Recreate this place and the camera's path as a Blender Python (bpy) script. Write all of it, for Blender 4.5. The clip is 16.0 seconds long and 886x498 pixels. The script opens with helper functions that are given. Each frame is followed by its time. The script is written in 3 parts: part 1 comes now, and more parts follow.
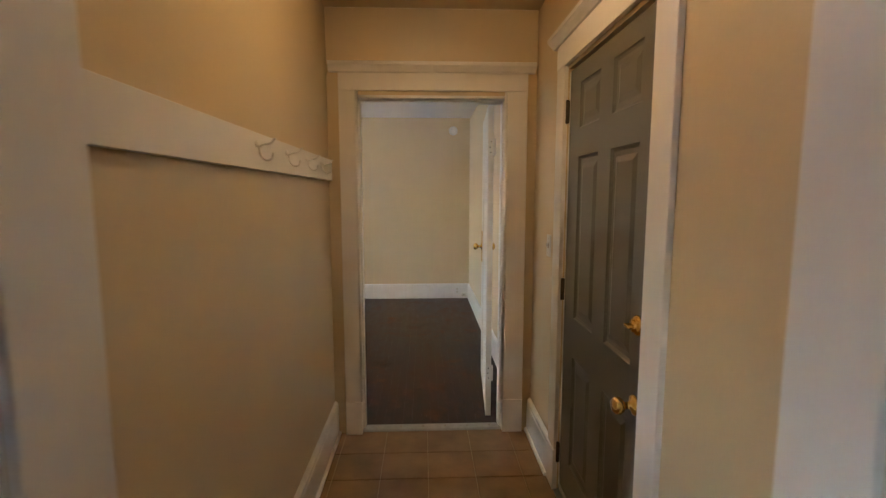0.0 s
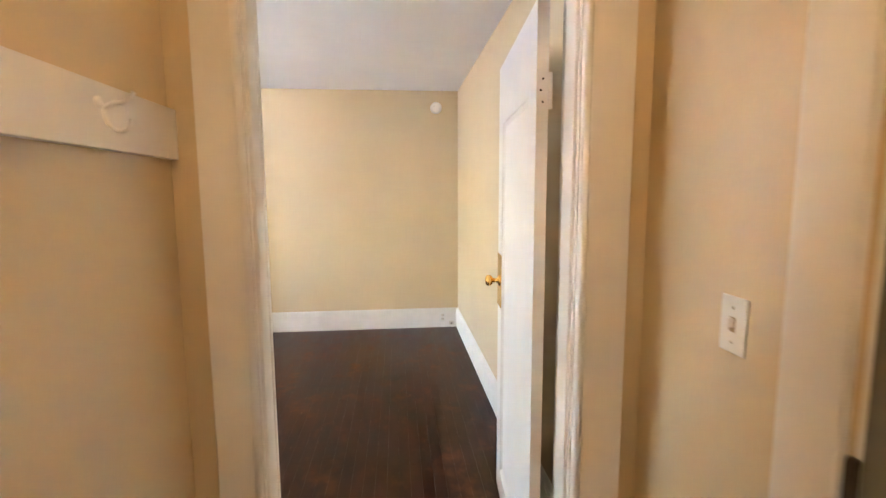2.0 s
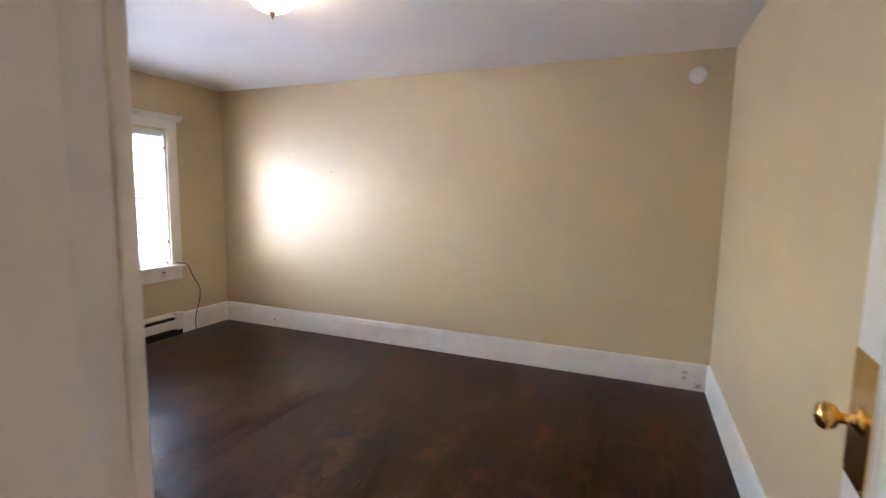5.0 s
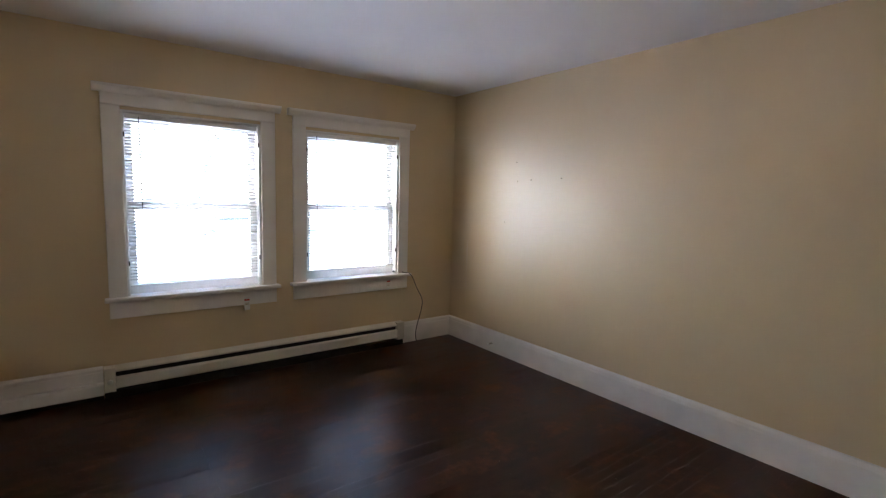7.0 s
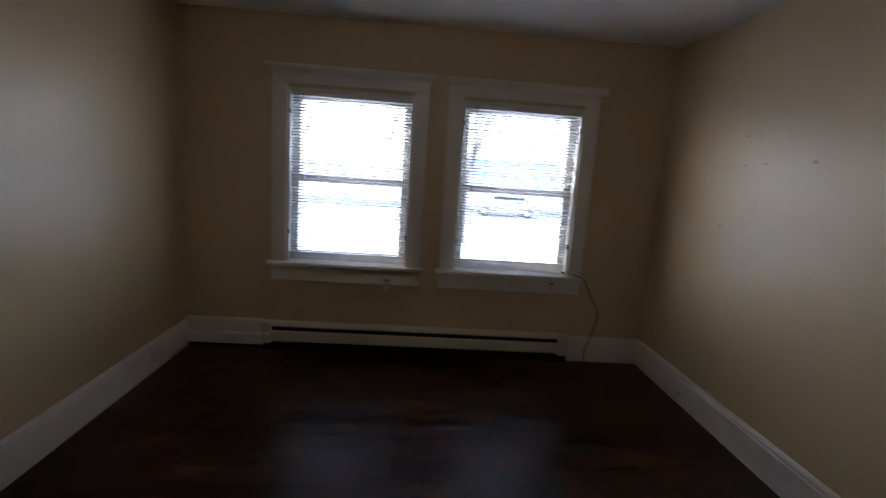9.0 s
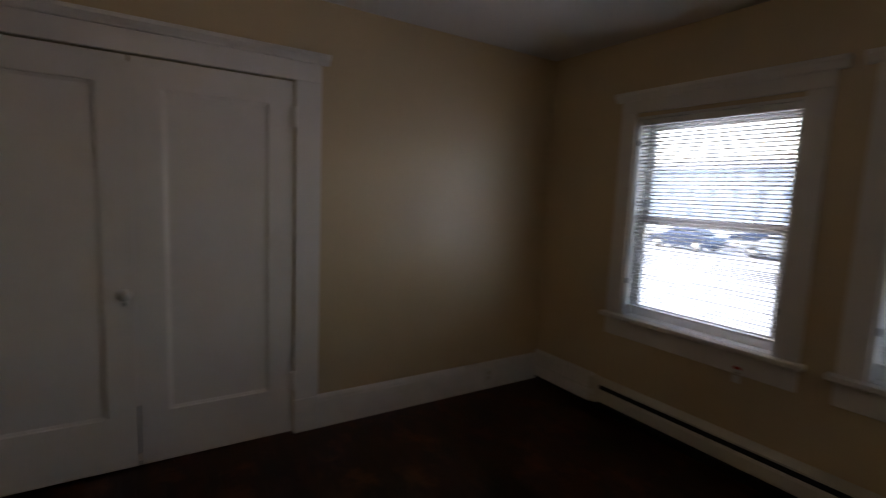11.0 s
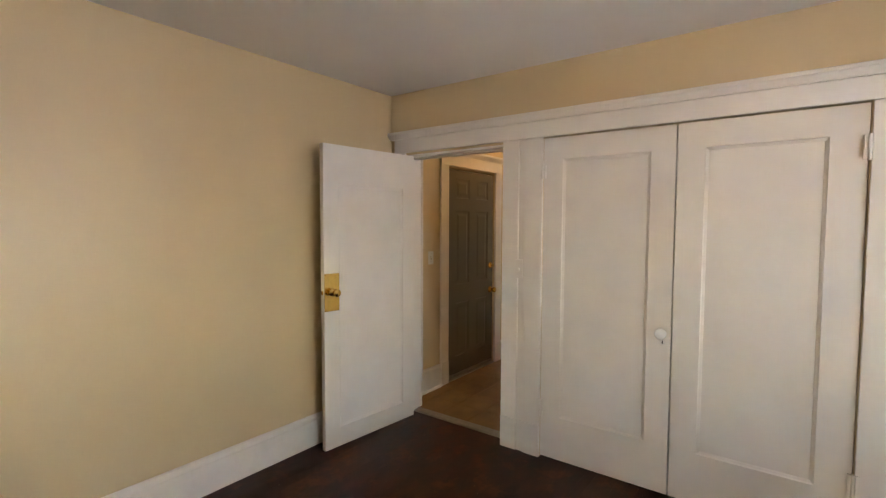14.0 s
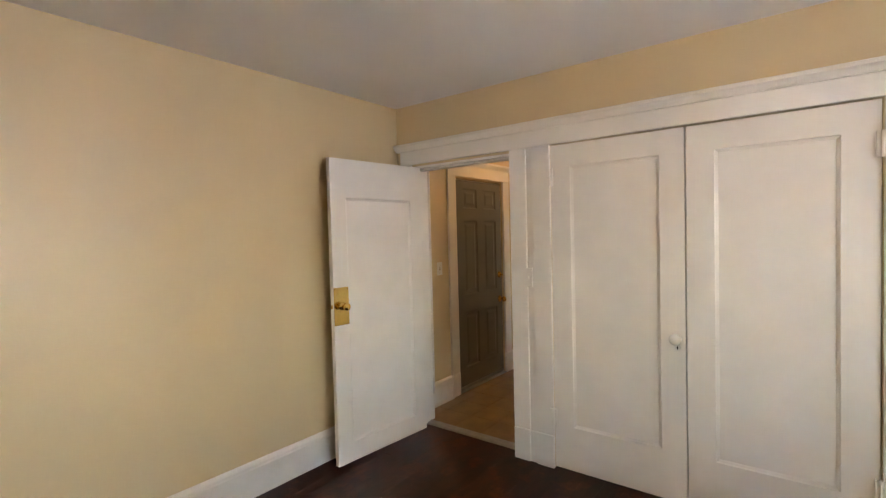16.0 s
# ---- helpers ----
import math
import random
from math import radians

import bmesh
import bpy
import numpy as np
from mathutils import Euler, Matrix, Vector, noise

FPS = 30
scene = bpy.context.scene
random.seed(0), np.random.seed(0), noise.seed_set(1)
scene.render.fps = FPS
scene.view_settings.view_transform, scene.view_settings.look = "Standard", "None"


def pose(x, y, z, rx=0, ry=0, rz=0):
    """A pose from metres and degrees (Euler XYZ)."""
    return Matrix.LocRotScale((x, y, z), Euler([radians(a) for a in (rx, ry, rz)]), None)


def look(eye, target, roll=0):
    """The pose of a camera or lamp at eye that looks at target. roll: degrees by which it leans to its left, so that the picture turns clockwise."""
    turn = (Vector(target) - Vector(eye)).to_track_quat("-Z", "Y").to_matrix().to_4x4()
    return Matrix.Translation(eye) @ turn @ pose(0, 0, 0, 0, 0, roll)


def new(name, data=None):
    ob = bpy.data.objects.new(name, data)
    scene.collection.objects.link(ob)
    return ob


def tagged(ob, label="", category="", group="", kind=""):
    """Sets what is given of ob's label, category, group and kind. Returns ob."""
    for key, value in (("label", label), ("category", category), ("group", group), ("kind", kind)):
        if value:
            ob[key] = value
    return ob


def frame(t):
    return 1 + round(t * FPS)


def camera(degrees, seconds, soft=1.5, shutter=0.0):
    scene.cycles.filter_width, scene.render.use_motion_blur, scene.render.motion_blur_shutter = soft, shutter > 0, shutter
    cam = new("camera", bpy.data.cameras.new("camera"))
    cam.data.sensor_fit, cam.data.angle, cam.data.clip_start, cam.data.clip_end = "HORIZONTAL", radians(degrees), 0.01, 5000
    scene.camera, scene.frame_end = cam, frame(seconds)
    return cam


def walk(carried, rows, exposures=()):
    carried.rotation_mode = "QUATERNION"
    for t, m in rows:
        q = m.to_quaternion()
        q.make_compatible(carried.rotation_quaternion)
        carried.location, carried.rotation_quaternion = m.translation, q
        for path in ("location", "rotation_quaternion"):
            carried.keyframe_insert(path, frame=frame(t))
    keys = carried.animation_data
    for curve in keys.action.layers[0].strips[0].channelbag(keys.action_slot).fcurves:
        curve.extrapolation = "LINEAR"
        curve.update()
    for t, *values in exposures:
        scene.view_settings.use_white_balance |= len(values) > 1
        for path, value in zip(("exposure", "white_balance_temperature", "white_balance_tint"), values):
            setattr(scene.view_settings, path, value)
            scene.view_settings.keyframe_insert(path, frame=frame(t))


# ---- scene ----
cam = camera(86.3, 16.0, soft=1.25, shutter=0.45)
PATH = [
    (0, (-0.64, -2.974, 1.473), (-0.559, -0.989, 1.243), 0.0),
    (0.5, (-0.642, -2.612, 1.494), (-0.498, -0.633, 1.242), -1.1),
    (1, (-0.635, -2.168, 1.465), (-0.49, -0.184, 1.258), -1.5),
    (1.5, (-0.645, -1.78, 1.44), (-0.549, 0.196, 1.143), -0.9),
    (2, (-0.649, -1.386, 1.472), (-0.458, 0.59, 1.232), -0.3),
    (2.5, (-0.574, -1.136, 1.465), (-0.628, 0.852, 1.253), 1.6),
    (3, (-0.502, -0.958, 1.469), (-0.817, 0.991, 1.149), 1.2),
    (3.2, (-0.508, -0.88, 1.468), (-0.81, 1.07, 1.139), 1.1),
    (5.3, (-0.614, -0.167, 1.459), (-1.439, 1.642, 1.243), 0.5),
    (5.5, (-0.653, -0.076, 1.475), (-1.516, 1.715, 1.263), 0.0),
    (6, (-0.71, 0.105, 1.466), (-1.749, 1.8, 1.248), -0.3),
    (6.5, (-0.78, 0.291, 1.495), (-2.221, 1.662, 1.291), 2.6),
    (7, (-0.857, 0.568, 1.477), (-2.447, 1.762, 1.259), 1.6),
    (7.5, (-0.985, 0.805, 1.518), (-2.621, 1.937, 1.311), -0.2),
    (8, (-0.986, 1.317, 1.466), (-2.825, 2.072, 1.254), 2.4),
    (8.2, (-0.99, 1.375, 1.508), (-2.835, 2.087, 1.209), 3.9),
    (10.3, (-1.678, 2.435, 1.496), (-3.38, 1.399, 1.327), 4.2),
    (10.5, (-1.753, 2.487, 1.474), (-3.394, 1.36, 1.278), 4.0),
    (11, (-2.106, 2.738, 1.47), (-3.18, 1.066, 1.237), 2.5),
    (11.5, (-2.296, 2.762, 1.442), (-2.898, 0.869, 1.205), 2.6),
    (12, (-2.432, 2.694, 1.469), (-2.649, 0.716, 1.272), 3.1),
    (12.5, (-2.581, 2.684, 1.547), (-2.161, 0.743, 1.315), 2.6),
    (13, (-2.615, 2.754, 1.515), (-1.651, 1.017, 1.282), 2.8),
    (13.5, (-2.617, 2.772, 1.521), (-1.502, 1.118, 1.374), 1.8),
    (14, (-2.598, 2.788, 1.517), (-1.402, 1.189, 1.407), 0.2),
    (14.5, (-2.602, 2.782, 1.513), (-1.423, 1.169, 1.416), -0.6),
    (15, (-2.591, 2.782, 1.512), (-1.377, 1.194, 1.431), -1.2),
    (15.5, (-2.591, 2.78, 1.516), (-1.37, 1.196, 1.482), -1.7),
    (16, (-2.591, 2.779, 1.519), (-1.366, 1.2, 1.453), -1.5),
]
EXPOSURES = [(0.0, 5.8, 6650, 10), (0.7, 6.5, 7300, 11), (1.4, 6.9, 7000, 11), (2.0, 6.9, 6600, 11), (3.2, 6.55, 6350, 12), (5.3, 5.8, 6350, 14),
             (6.5, 5.2, 6350, 14), (8.2, 3.9, 6350, 15), (10.5, 2.75, 7000, 16), (11.2, 2.85, 7500, 18), (12.0, 4.55, 8600, 17), (12.7, 5.0, 8600, 16),
             (13.3, 5.25, 8300, 14), (14.2, 5.6, 8000, 13), (16.0, 5.75, 7900, 12.5)]
walk(cam, [(t, look(eye, target, roll)) for t, eye, target, roll in PATH], EXPOSURES)
HALL_WATTS, ROOM_WATTS = 0.037, 0.11

# ---- world, sun, lamps ----
world = bpy.data.worlds.new("sky")
scene.world = world
world.use_nodes = True
wn = world.node_tree.nodes
sky = wn.new("ShaderNodeTexSky")
sky.sky_type = 'NISHITA'
sky.sun_disc = False
sky.sun_elevation, sky.sun_rotation = radians(38), radians(200)
sky.air_density, sky.dust_density, sky.ozone_density = 1.0, 1.2, 1.5
world.node_tree.links.new(sky.outputs[0], wn["Background"].inputs[0])
wn["Background"].inputs[1].default_value = 0.15

sun = new("sun", bpy.data.lights.new("sun", 'SUN'))
sun.data.energy, sun.data.angle, sun.data.color = 1.5, radians(12), (1.0, 0.96, 0.9)
sun.matrix_world = pose(0, 0, 20, 52, 0, 20)


def bulb(name, x, y, z, watts, colour, radius):
    ob = new(name, bpy.data.lights.new(name, 'POINT'))
    ob.data.energy, ob.data.color, ob.data.shadow_soft_size = watts, colour, radius
    ob.location = (x, y, z)
    return ob


bulb("hall_bulb", -0.60, -1.42, 2.36, HALL_WATTS, (1.0, 0.79, 0.46), 0.05)
bulb("room_bulb", -2.38, 1.74, 2.30, ROOM_WATTS, (1.0, 0.76, 0.50), 0.05)


# ---- materials ----
def material(name, colour, rough=0.5, metal=0.0, vary=0.08, scale=3.0, grain=0.0, grain_scale=200.0, coat=0.0,
             random_tone=0.0, stretch=(1, 1, 1), rough_vary=0.08, gloss=0.5):
    """A surface with broad blotches, fine grain relief and uneven gloss, in object space."""
    m = bpy.data.materials.new(name)
    m.use_nodes = True
    n, l = m.node_tree.nodes, m.node_tree.links
    b = n["Principled BSDF"]
    geo = n.new("ShaderNodeNewGeometry")
    mp = n.new("ShaderNodeMapping")
    mp.inputs["Scale"].default_value = stretch
    l.new(geo.outputs["Position"], mp.inputs["Vector"])
    big = n.new("ShaderNodeTexNoise")
    big.inputs["Scale"].default_value, big.inputs["Detail"].default_value = scale, 6
    fine = n.new("ShaderNodeTexNoise")
    fine.inputs["Scale"].default_value, fine.inputs["Detail"].default_value = grain_scale, 3
    l.new(mp.outputs[0], big.inputs["Vector"])
    l.new(mp.outputs[0], fine.inputs["Vector"])
    ramp = n.new("ShaderNodeMapRange")
    ramp.inputs["From Min"].default_value, ramp.inputs["From Max"].default_value = 0.3, 0.7
    ramp.inputs["To Min"].default_value, ramp.inputs["To Max"].default_value = 1 - vary, 1 + vary
    l.new(big.outputs["Fac"], ramp.inputs["Value"])
    hsv = n.new("ShaderNodeHueSaturation")
    hsv.inputs["Color"].default_value = (*colour, 1)
    if random_tone:
        info = n.new("ShaderNodeObjectInfo")
        tone = n.new("ShaderNodeMapRange")
        tone.inputs["To Min"].default_value, tone.inputs["To Max"].default_value = 1 - random_tone, 1 + random_tone
        l.new(info.outputs["Random"], tone.inputs["Value"])
        mul = n.new("ShaderNodeMath")
        mul.operation = 'MULTIPLY'
        l.new(tone.outputs[0], mul.inputs[0])
        l.new(ramp.outputs[0], mul.inputs[1])
        l.new(mul.outputs[0], hsv.inputs["Value"])
    else:
        l.new(ramp.outputs[0], hsv.inputs["Value"])
    l.new(hsv.outputs[0], b.inputs["Base Color"])
    gl = n.new("ShaderNodeMapRange")
    gl.inputs["To Min"].default_value, gl.inputs["To Max"].default_value = max(rough - rough_vary, 0.02), rough + rough_vary
    l.new(big.outputs["Fac"], gl.inputs["Value"])
    l.new(gl.outputs[0], b.inputs["Roughness"])
    b.inputs["Metallic"].default_value = metal
    b.inputs["Coat Weight"].default_value = coat
    b.inputs["Specular IOR Level"].default_value = gloss
    if grain:
        bump = n.new("ShaderNodeBump")
        bump.inputs["Strength"].default_value, bump.inputs["Distance"].default_value = grain, 0.002
        l.new(fine.outputs["Fac"], bump.inputs["Height"])
        l.new(bump.outputs[0], b.inputs["Normal"])
    return m


WALL = material("cream_wall_paint", (0.650, 0.491, 0.286), 0.42, vary=0.035, scale=1.6, grain=0.42, grain_scale=75, rough_vary=0.02, gloss=1.0)
CEIL = material("ceiling_paint", (0.84, 0.79, 0.76), 0.8, vary=0.03, scale=1.2, grain=0.3, grain_scale=90)
TRIM = material("white_gloss_trim", (0.81, 0.755, 0.70), 0.36, vary=0.03, scale=5, grain=0.12, grain_scale=60)
TRIMDIRT = material("scuffed_white_trim", (0.80, 0.75, 0.70), 0.42, vary=0.045, scale=9, grain=0.2, grain_scale=70)
GREY = material("grey_olive_door_paint", (0.150, 0.140, 0.118), 0.36, vary=0.06, scale=4, grain=0.25, grain_scale=220, rough_vary=0.03)
BRASS = material("polished_brass", (0.80, 0.52, 0.16), 0.16, 1.0, vary=0.08, scale=25)
CHROME = material("bright_metal", (0.75, 0.72, 0.66), 0.2, 1.0, vary=0.05, scale=25)
HINGE = material("dark_bronze", (0.07, 0.05, 0.035), 0.4, 0.8, vary=0.2, scale=40)
ALU = material("aluminium_strip", (0.42, 0.41, 0.40), 0.42, 0.9, vary=0.12, scale=30, grain=0.2)
PLASTIC = material("white_plastic", (0.76, 0.73, 0.68), 0.38, vary=0.03, scale=8)
HEATER = material("cream_enamel", (0.66, 0.60, 0.50), 0.4, vary=0.05, scale=7, grain=0.1)
DARK = material("dark_cavity", (0.012, 0.011, 0.010), 0.7, vary=0.2, scale=20)
BLACK = material("black_rubber", (0.015, 0.015, 0.015), 0.5, vary=0.1, scale=30)
RED = material("red_print", (0.55, 0.06, 0.03), 0.5, vary=0.05)
SASH = material("white_sash_paint", (0.76, 0.74, 0.71), 0.42, vary=0.06, scale=10, grain=0.2, grain_scale=80)
SLAT = material("white_blind_slat", (0.80, 0.78, 0.75), 0.45, vary=0.02, scale=10)


def worn_floor():
    """Dark stained strip oak: streaked grain, worn tan patches, black rubbed areas, dull scuffs and a few pale flecks."""
    m = material("dark_stained_oak", (0.034, 0.0112, 0.0058), 0.37, vary=0.45, scale=9, grain=0.22, grain_scale=60, random_tone=0.05,
                 stretch=(1.6, 0.5, 1), rough_vary=0.10, gloss=0.24)
    n, l = m.node_tree.nodes, m.node_tree.links
    shader = n["Principled BSDF"]
    base = shader.inputs["Base Color"].links[0].from_socket
    rough = shader.inputs["Roughness"].links[0].from_socket
    pos = n.new("ShaderNodeNewGeometry").outputs["Position"]

    def mask(scale, detail, lo, hi, stretch):
        mp = n.new("ShaderNodeMapping")
        mp.inputs["Scale"].default_value = stretch
        l.new(pos, mp.inputs["Vector"])
        t = n.new("ShaderNodeTexNoise")
        t.inputs["Scale"].default_value, t.inputs["Detail"].default_value, t.inputs["Roughness"].default_value = scale, detail, 0.65
        l.new(mp.outputs[0], t.inputs["Vector"])
        mr = n.new("ShaderNodeMapRange")
        mr.inputs["From Min"].default_value, mr.inputs["From Max"].default_value = lo, hi
        l.new(t.outputs["Fac"], mr.inputs["Value"])
        return mr.outputs[0]

    def blend(a, colour, fac):
        mix = n.new("ShaderNodeMix")
        mix.data_type = 'RGBA'
        l.new(fac, mix.inputs[0])
        l.new(a, mix.inputs[6])
        mix.inputs[7].default_value = (*colour, 1)
        return mix.outputs[2]

    worn = mask(4.2, 9, 0.53, 0.70, (1.0, 0.8, 1))
    c = blend(base, (0.130, 0.050, 0.023), worn)
    c = blend(c, (0.012, 0.0065, 0.0045), mask(2.3, 7, 0.53, 0.68, (1, 0.7, 1)))
    c = blend(c, (0.30, 0.24, 0.18), mask(34, 2, 0.74, 0.78, (1, 1, 1)))
    l.new(c, shader.inputs["Base Color"])
    add = n.new("ShaderNodeMath")
    add.operation = 'MULTIPLY_ADD'
    l.new(worn, add.inputs[0])
    add.inputs[1].default_value = 0.16
    l.new(rough, add.inputs[2])
    l.new(add.outputs[0], shader.inputs["Roughness"])
    return m


WOOD = worn_floor()
SUBFLOOR = material("floor_underlay", (0.012, 0.006, 0.004), 0.8, vary=0.2)
TILE = material("tan_vinyl_tile", (0.27, 0.155, 0.065), 0.38, vary=0.30, scale=5, grain=0.2, grain_scale=90, random_tone=0.06)
GROUT = material("tile_joint", (0.42, 0.31, 0.18), 0.7, vary=0.2, scale=20)
SNOW = material("pale_snowy_ground", (0.36, 0.38, 0.415), 0.8, vary=0.40, scale=0.35, grain=0.3, grain_scale=8)
ASPHALT = material("wet_asphalt", (0.06, 0.062, 0.07), 0.6, vary=0.3, scale=0.8, grain=0.4, grain_scale=40)
SIDING = material("blue_grey_siding", (0.40, 0.47, 0.56), 0.7, vary=0.1, scale=0.6, grain=0.2)
ROOF = material("dark_shingle", (0.07, 0.07, 0.08), 0.85, vary=0.25, scale=2)
BARK = material("grey_bark", (0.20, 0.18, 0.17), 0.9, vary=0.35, scale=6, grain=0.8, grain_scale=30)
CARBLUE = material("dark_blue_car_paint", (0.03, 0.05, 0.10), 0.25, 0.3, coat=0.6)
CARGREY = material("silver_car_paint", (0.35, 0.36, 0.38), 0.25, 0.5, coat=0.6)
CARWHITE = material("white_car_paint", (0.7, 0.7, 0.7), 0.25, coat=0.6)
CARGLASS = material("tinted_car_glass", (0.02, 0.025, 0.03), 0.08)
FARGLASS = material("sky_lit_window_glass", (0.16, 0.20, 0.27), 0.12, vary=0.1)
RUBBER = material("tyre_rubber", (0.02, 0.02, 0.02), 0.8)


def glass_material():
    m = bpy.data.materials.new("window_glass")
    m.use_nodes = True
    b = m.node_tree.nodes["Principled BSDF"]
    b.inputs["Base Color"].default_value = (0.96, 0.98, 0.98, 1)
    b.inputs["Transmission Weight"].default_value = 1
    b.inputs["Roughness"].default_value = 0.0
    b.inputs["IOR"].default_value = 1.1
    return m


def lamp_glass(name, colour, strength):
    """Frosted bowl that is lit from within."""
    m = bpy.data.materials.new(name)
    m.use_nodes = True
    b = m.node_tree.nodes["Principled BSDF"]
    b.inputs["Base Color"].default_value = (0.85, 0.80, 0.72, 1)
    b.inputs["Roughness"].default_value = 0.4
    b.inputs["Emission Color"].default_value = (*colour, 1)
    b.inputs["Emission Strength"].default_value = strength
    return m


GLASS = glass_material()
BOWL = lamp_glass("lit_frosted_glass", (1.0, 0.86, 0.66), 0.35)
BOWLHALL = lamp_glass("lit_warm_frosted_glass", (1.0, 0.70, 0.40), 0.34)


# ---- mesh helpers ----
def add_box(bm, x0, x1, y0, y1, z0, z1, bevel=0.0):
    """A box from corner to corner, with its edges eased."""
    lo = (min(x0, x1), min(y0, y1), min(z0, z1))
    hi = (max(x0, x1), max(y0, y1), max(z0, z1))
    made = bmesh.ops.create_cube(bm, size=1)["verts"]
    for v in made:
        v.co = Vector([lo[i] if v.co[i] < 0 else hi[i] for i in range(3)])
    if bevel:
        edges = list({e for v in made for e in v.link_edges})
        bmesh.ops.bevel(bm, geom=edges, offset=bevel, segments=2, profile=0.5, affect='EDGES')
    return bm


def box(x0, x1, y0, y1, z0, z1, bevel=0.0):
    return add_box(bmesh.new(), x0, x1, y0, y1, z0, z1, bevel)


def mesh_of(name, bm, mat):
    bmesh.ops.recalc_face_normals(bm, faces=bm.faces)
    me = bpy.data.meshes.new(name)
    bm.to_mesh(me)
    bm.free()
    me.materials.append(mat)
    return me


def smooth(bm):
    for f in bm.faces:
        f.smooth = True
    return bm


def part(name, bm, mat, parent=None, label=""):
    """Links a bmesh as one mesh object under a thing or under a part."""
    ob = new(name, mesh_of(name, bm, mat))
    ob.parent = parent
    return tagged(ob, label)


def thing(name, label, category, x=0, y=0, z=0, group="", kind=""):
    ob = new(name)
    ob.empty_display_size = 0.05
    ob.location = (x, y, z)
    return tagged(ob, label, category, group, kind)


def setting(name, bm, mat, label, category):
    return tagged(part(name, bm, mat), label, category, kind="structure")


def turned(profile, axis='Z', steps=24):
    """A solid of revolution: profile is (radius, height) pairs along the axis."""
    bm = bmesh.new()
    rings = []
    for r, h in profile:
        ring = []
        for i in range(steps):
            a = 2 * math.pi * i / steps
            ring.append(bm.verts.new((max(r, 0.0004) * math.cos(a), max(r, 0.0004) * math.sin(a), h)))
        rings.append(ring)
    for a, b in zip(rings, rings[1:]):
        for i in range(steps):
            j = (i + 1) % steps
            bm.faces.new((a[i], a[j], b[j], b[i]))
    bm.faces.new(rings[0][::-1])
    bm.faces.new(rings[-1])
    if axis == 'Y':
        bmesh.ops.rotate(bm, verts=bm.verts, matrix=Matrix.Rotation(radians(-90), 3, 'X'))
    if axis == 'X':
        bmesh.ops.rotate(bm, verts=bm.verts, matrix=Matrix.Rotation(radians(90), 3, 'Y'))
    return smooth(bm)


def moved(bm, x, y, z, m=None):
    if m:
        bmesh.ops.transform(bm, verts=bm.verts, matrix=m)
    bmesh.ops.translate(bm, verts=bm.verts, vec=(x, y, z))
    return bm


def tube(points, radius, steps=8):
    """A round rod along a smooth line through the points."""
    pts = [Vector(p) for p in points]
    line = []
    for i in range(len(pts) - 1):
        p0, p1, p2, p3 = pts[max(i - 1, 0)], pts[i], pts[i + 1], pts[min(i + 2, len(pts) - 1)]
        for k in range(6):
            t = k / 6
            line.append(0.5 * (2 * p1 + (p2 - p0) * t + (2 * p0 - 5 * p1 + 4 * p2 - p3) * t * t + (3 * p1 - p0 - 3 * p2 + p3) * t ** 3))
    line.append(pts[-1])
    bm = bmesh.new()
    rings = []
    for i, p in enumerate(line):
        d = (line[min(i + 1, len(line) - 1)] - line[max(i - 1, 0)]).normalized()
        side = d.cross(Vector((0.3, 0.9, 0.2)) if abs(d.y) < 0.9 else Vector((1, 0, 0))).normalized()
        up = side.cross(d)
        rings.append([bm.verts.new(p + radius * (math.cos(2 * math.pi * k / steps) * side + math.sin(2 * math.pi * k / steps) * up)) for k in range(steps)])
    for a, b in zip(rings, rings[1:]):
        for k in range(steps):
            bm.faces.new((a[k], a[(k + 1) % steps], b[(k + 1) % steps], b[k]))
    bm.faces.new(rings[0])
    bm.faces.new(rings[-1][::-1])
    return smooth(bm)


def wall_with_holes(along, face, back, a0, a1, z0, z1, holes=()):
    """A wall that runs along 'x' or 'y' between a0 and a1, from its face to its back, pierced by holes (a0, a1, z0, z1)."""
    cuts_a = sorted({a0, a1, *[h[0] for h in holes], *[h[1] for h in holes]})
    cuts_z = sorted({z0, z1, *[h[2] for h in holes], *[h[3] for h in holes]})
    solid = {}
    for i in range(len(cuts_a) - 1):
        for k in range(len(cuts_z) - 1):
            ca, cz = (cuts_a[i] + cuts_a[i + 1]) / 2, (cuts_z[k] + cuts_z[k + 1]) / 2
            solid[i, k] = not any(h[0] < ca < h[1] and h[2] < cz < h[3] for h in holes)
    bm, verts = bmesh.new(), {}

    def v(i, k, side):
        if (i, k, side) not in verts:
            a, z, d = cuts_a[i], cuts_z[k], (face, back)[side]
            verts[i, k, side] = bm.verts.new((a, d, z) if along == 'x' else (d, a, z))
        return verts[i, k, side]

    for (i, k), s in solid.items():
        if not s:
            continue
        for side in (0, 1):
            bm.faces.new((v(i, k, side), v(i + 1, k, side), v(i + 1, k + 1, side), v(i, k + 1, side)))
        for di, dk, p, q in ((-1, 0, (i, k), (i, k + 1)), (1, 0, (i + 1, k), (i + 1, k + 1)),
                             (0, -1, (i, k), (i + 1, k)), (0, 1, (i, k + 1), (i + 1, k + 1))):
            if not solid.get((i + di, k + dk), False):
                bm.faces.new((v(*p, 0), v(*q, 0), v(*q, 1), v(*p, 1)))
    return bm


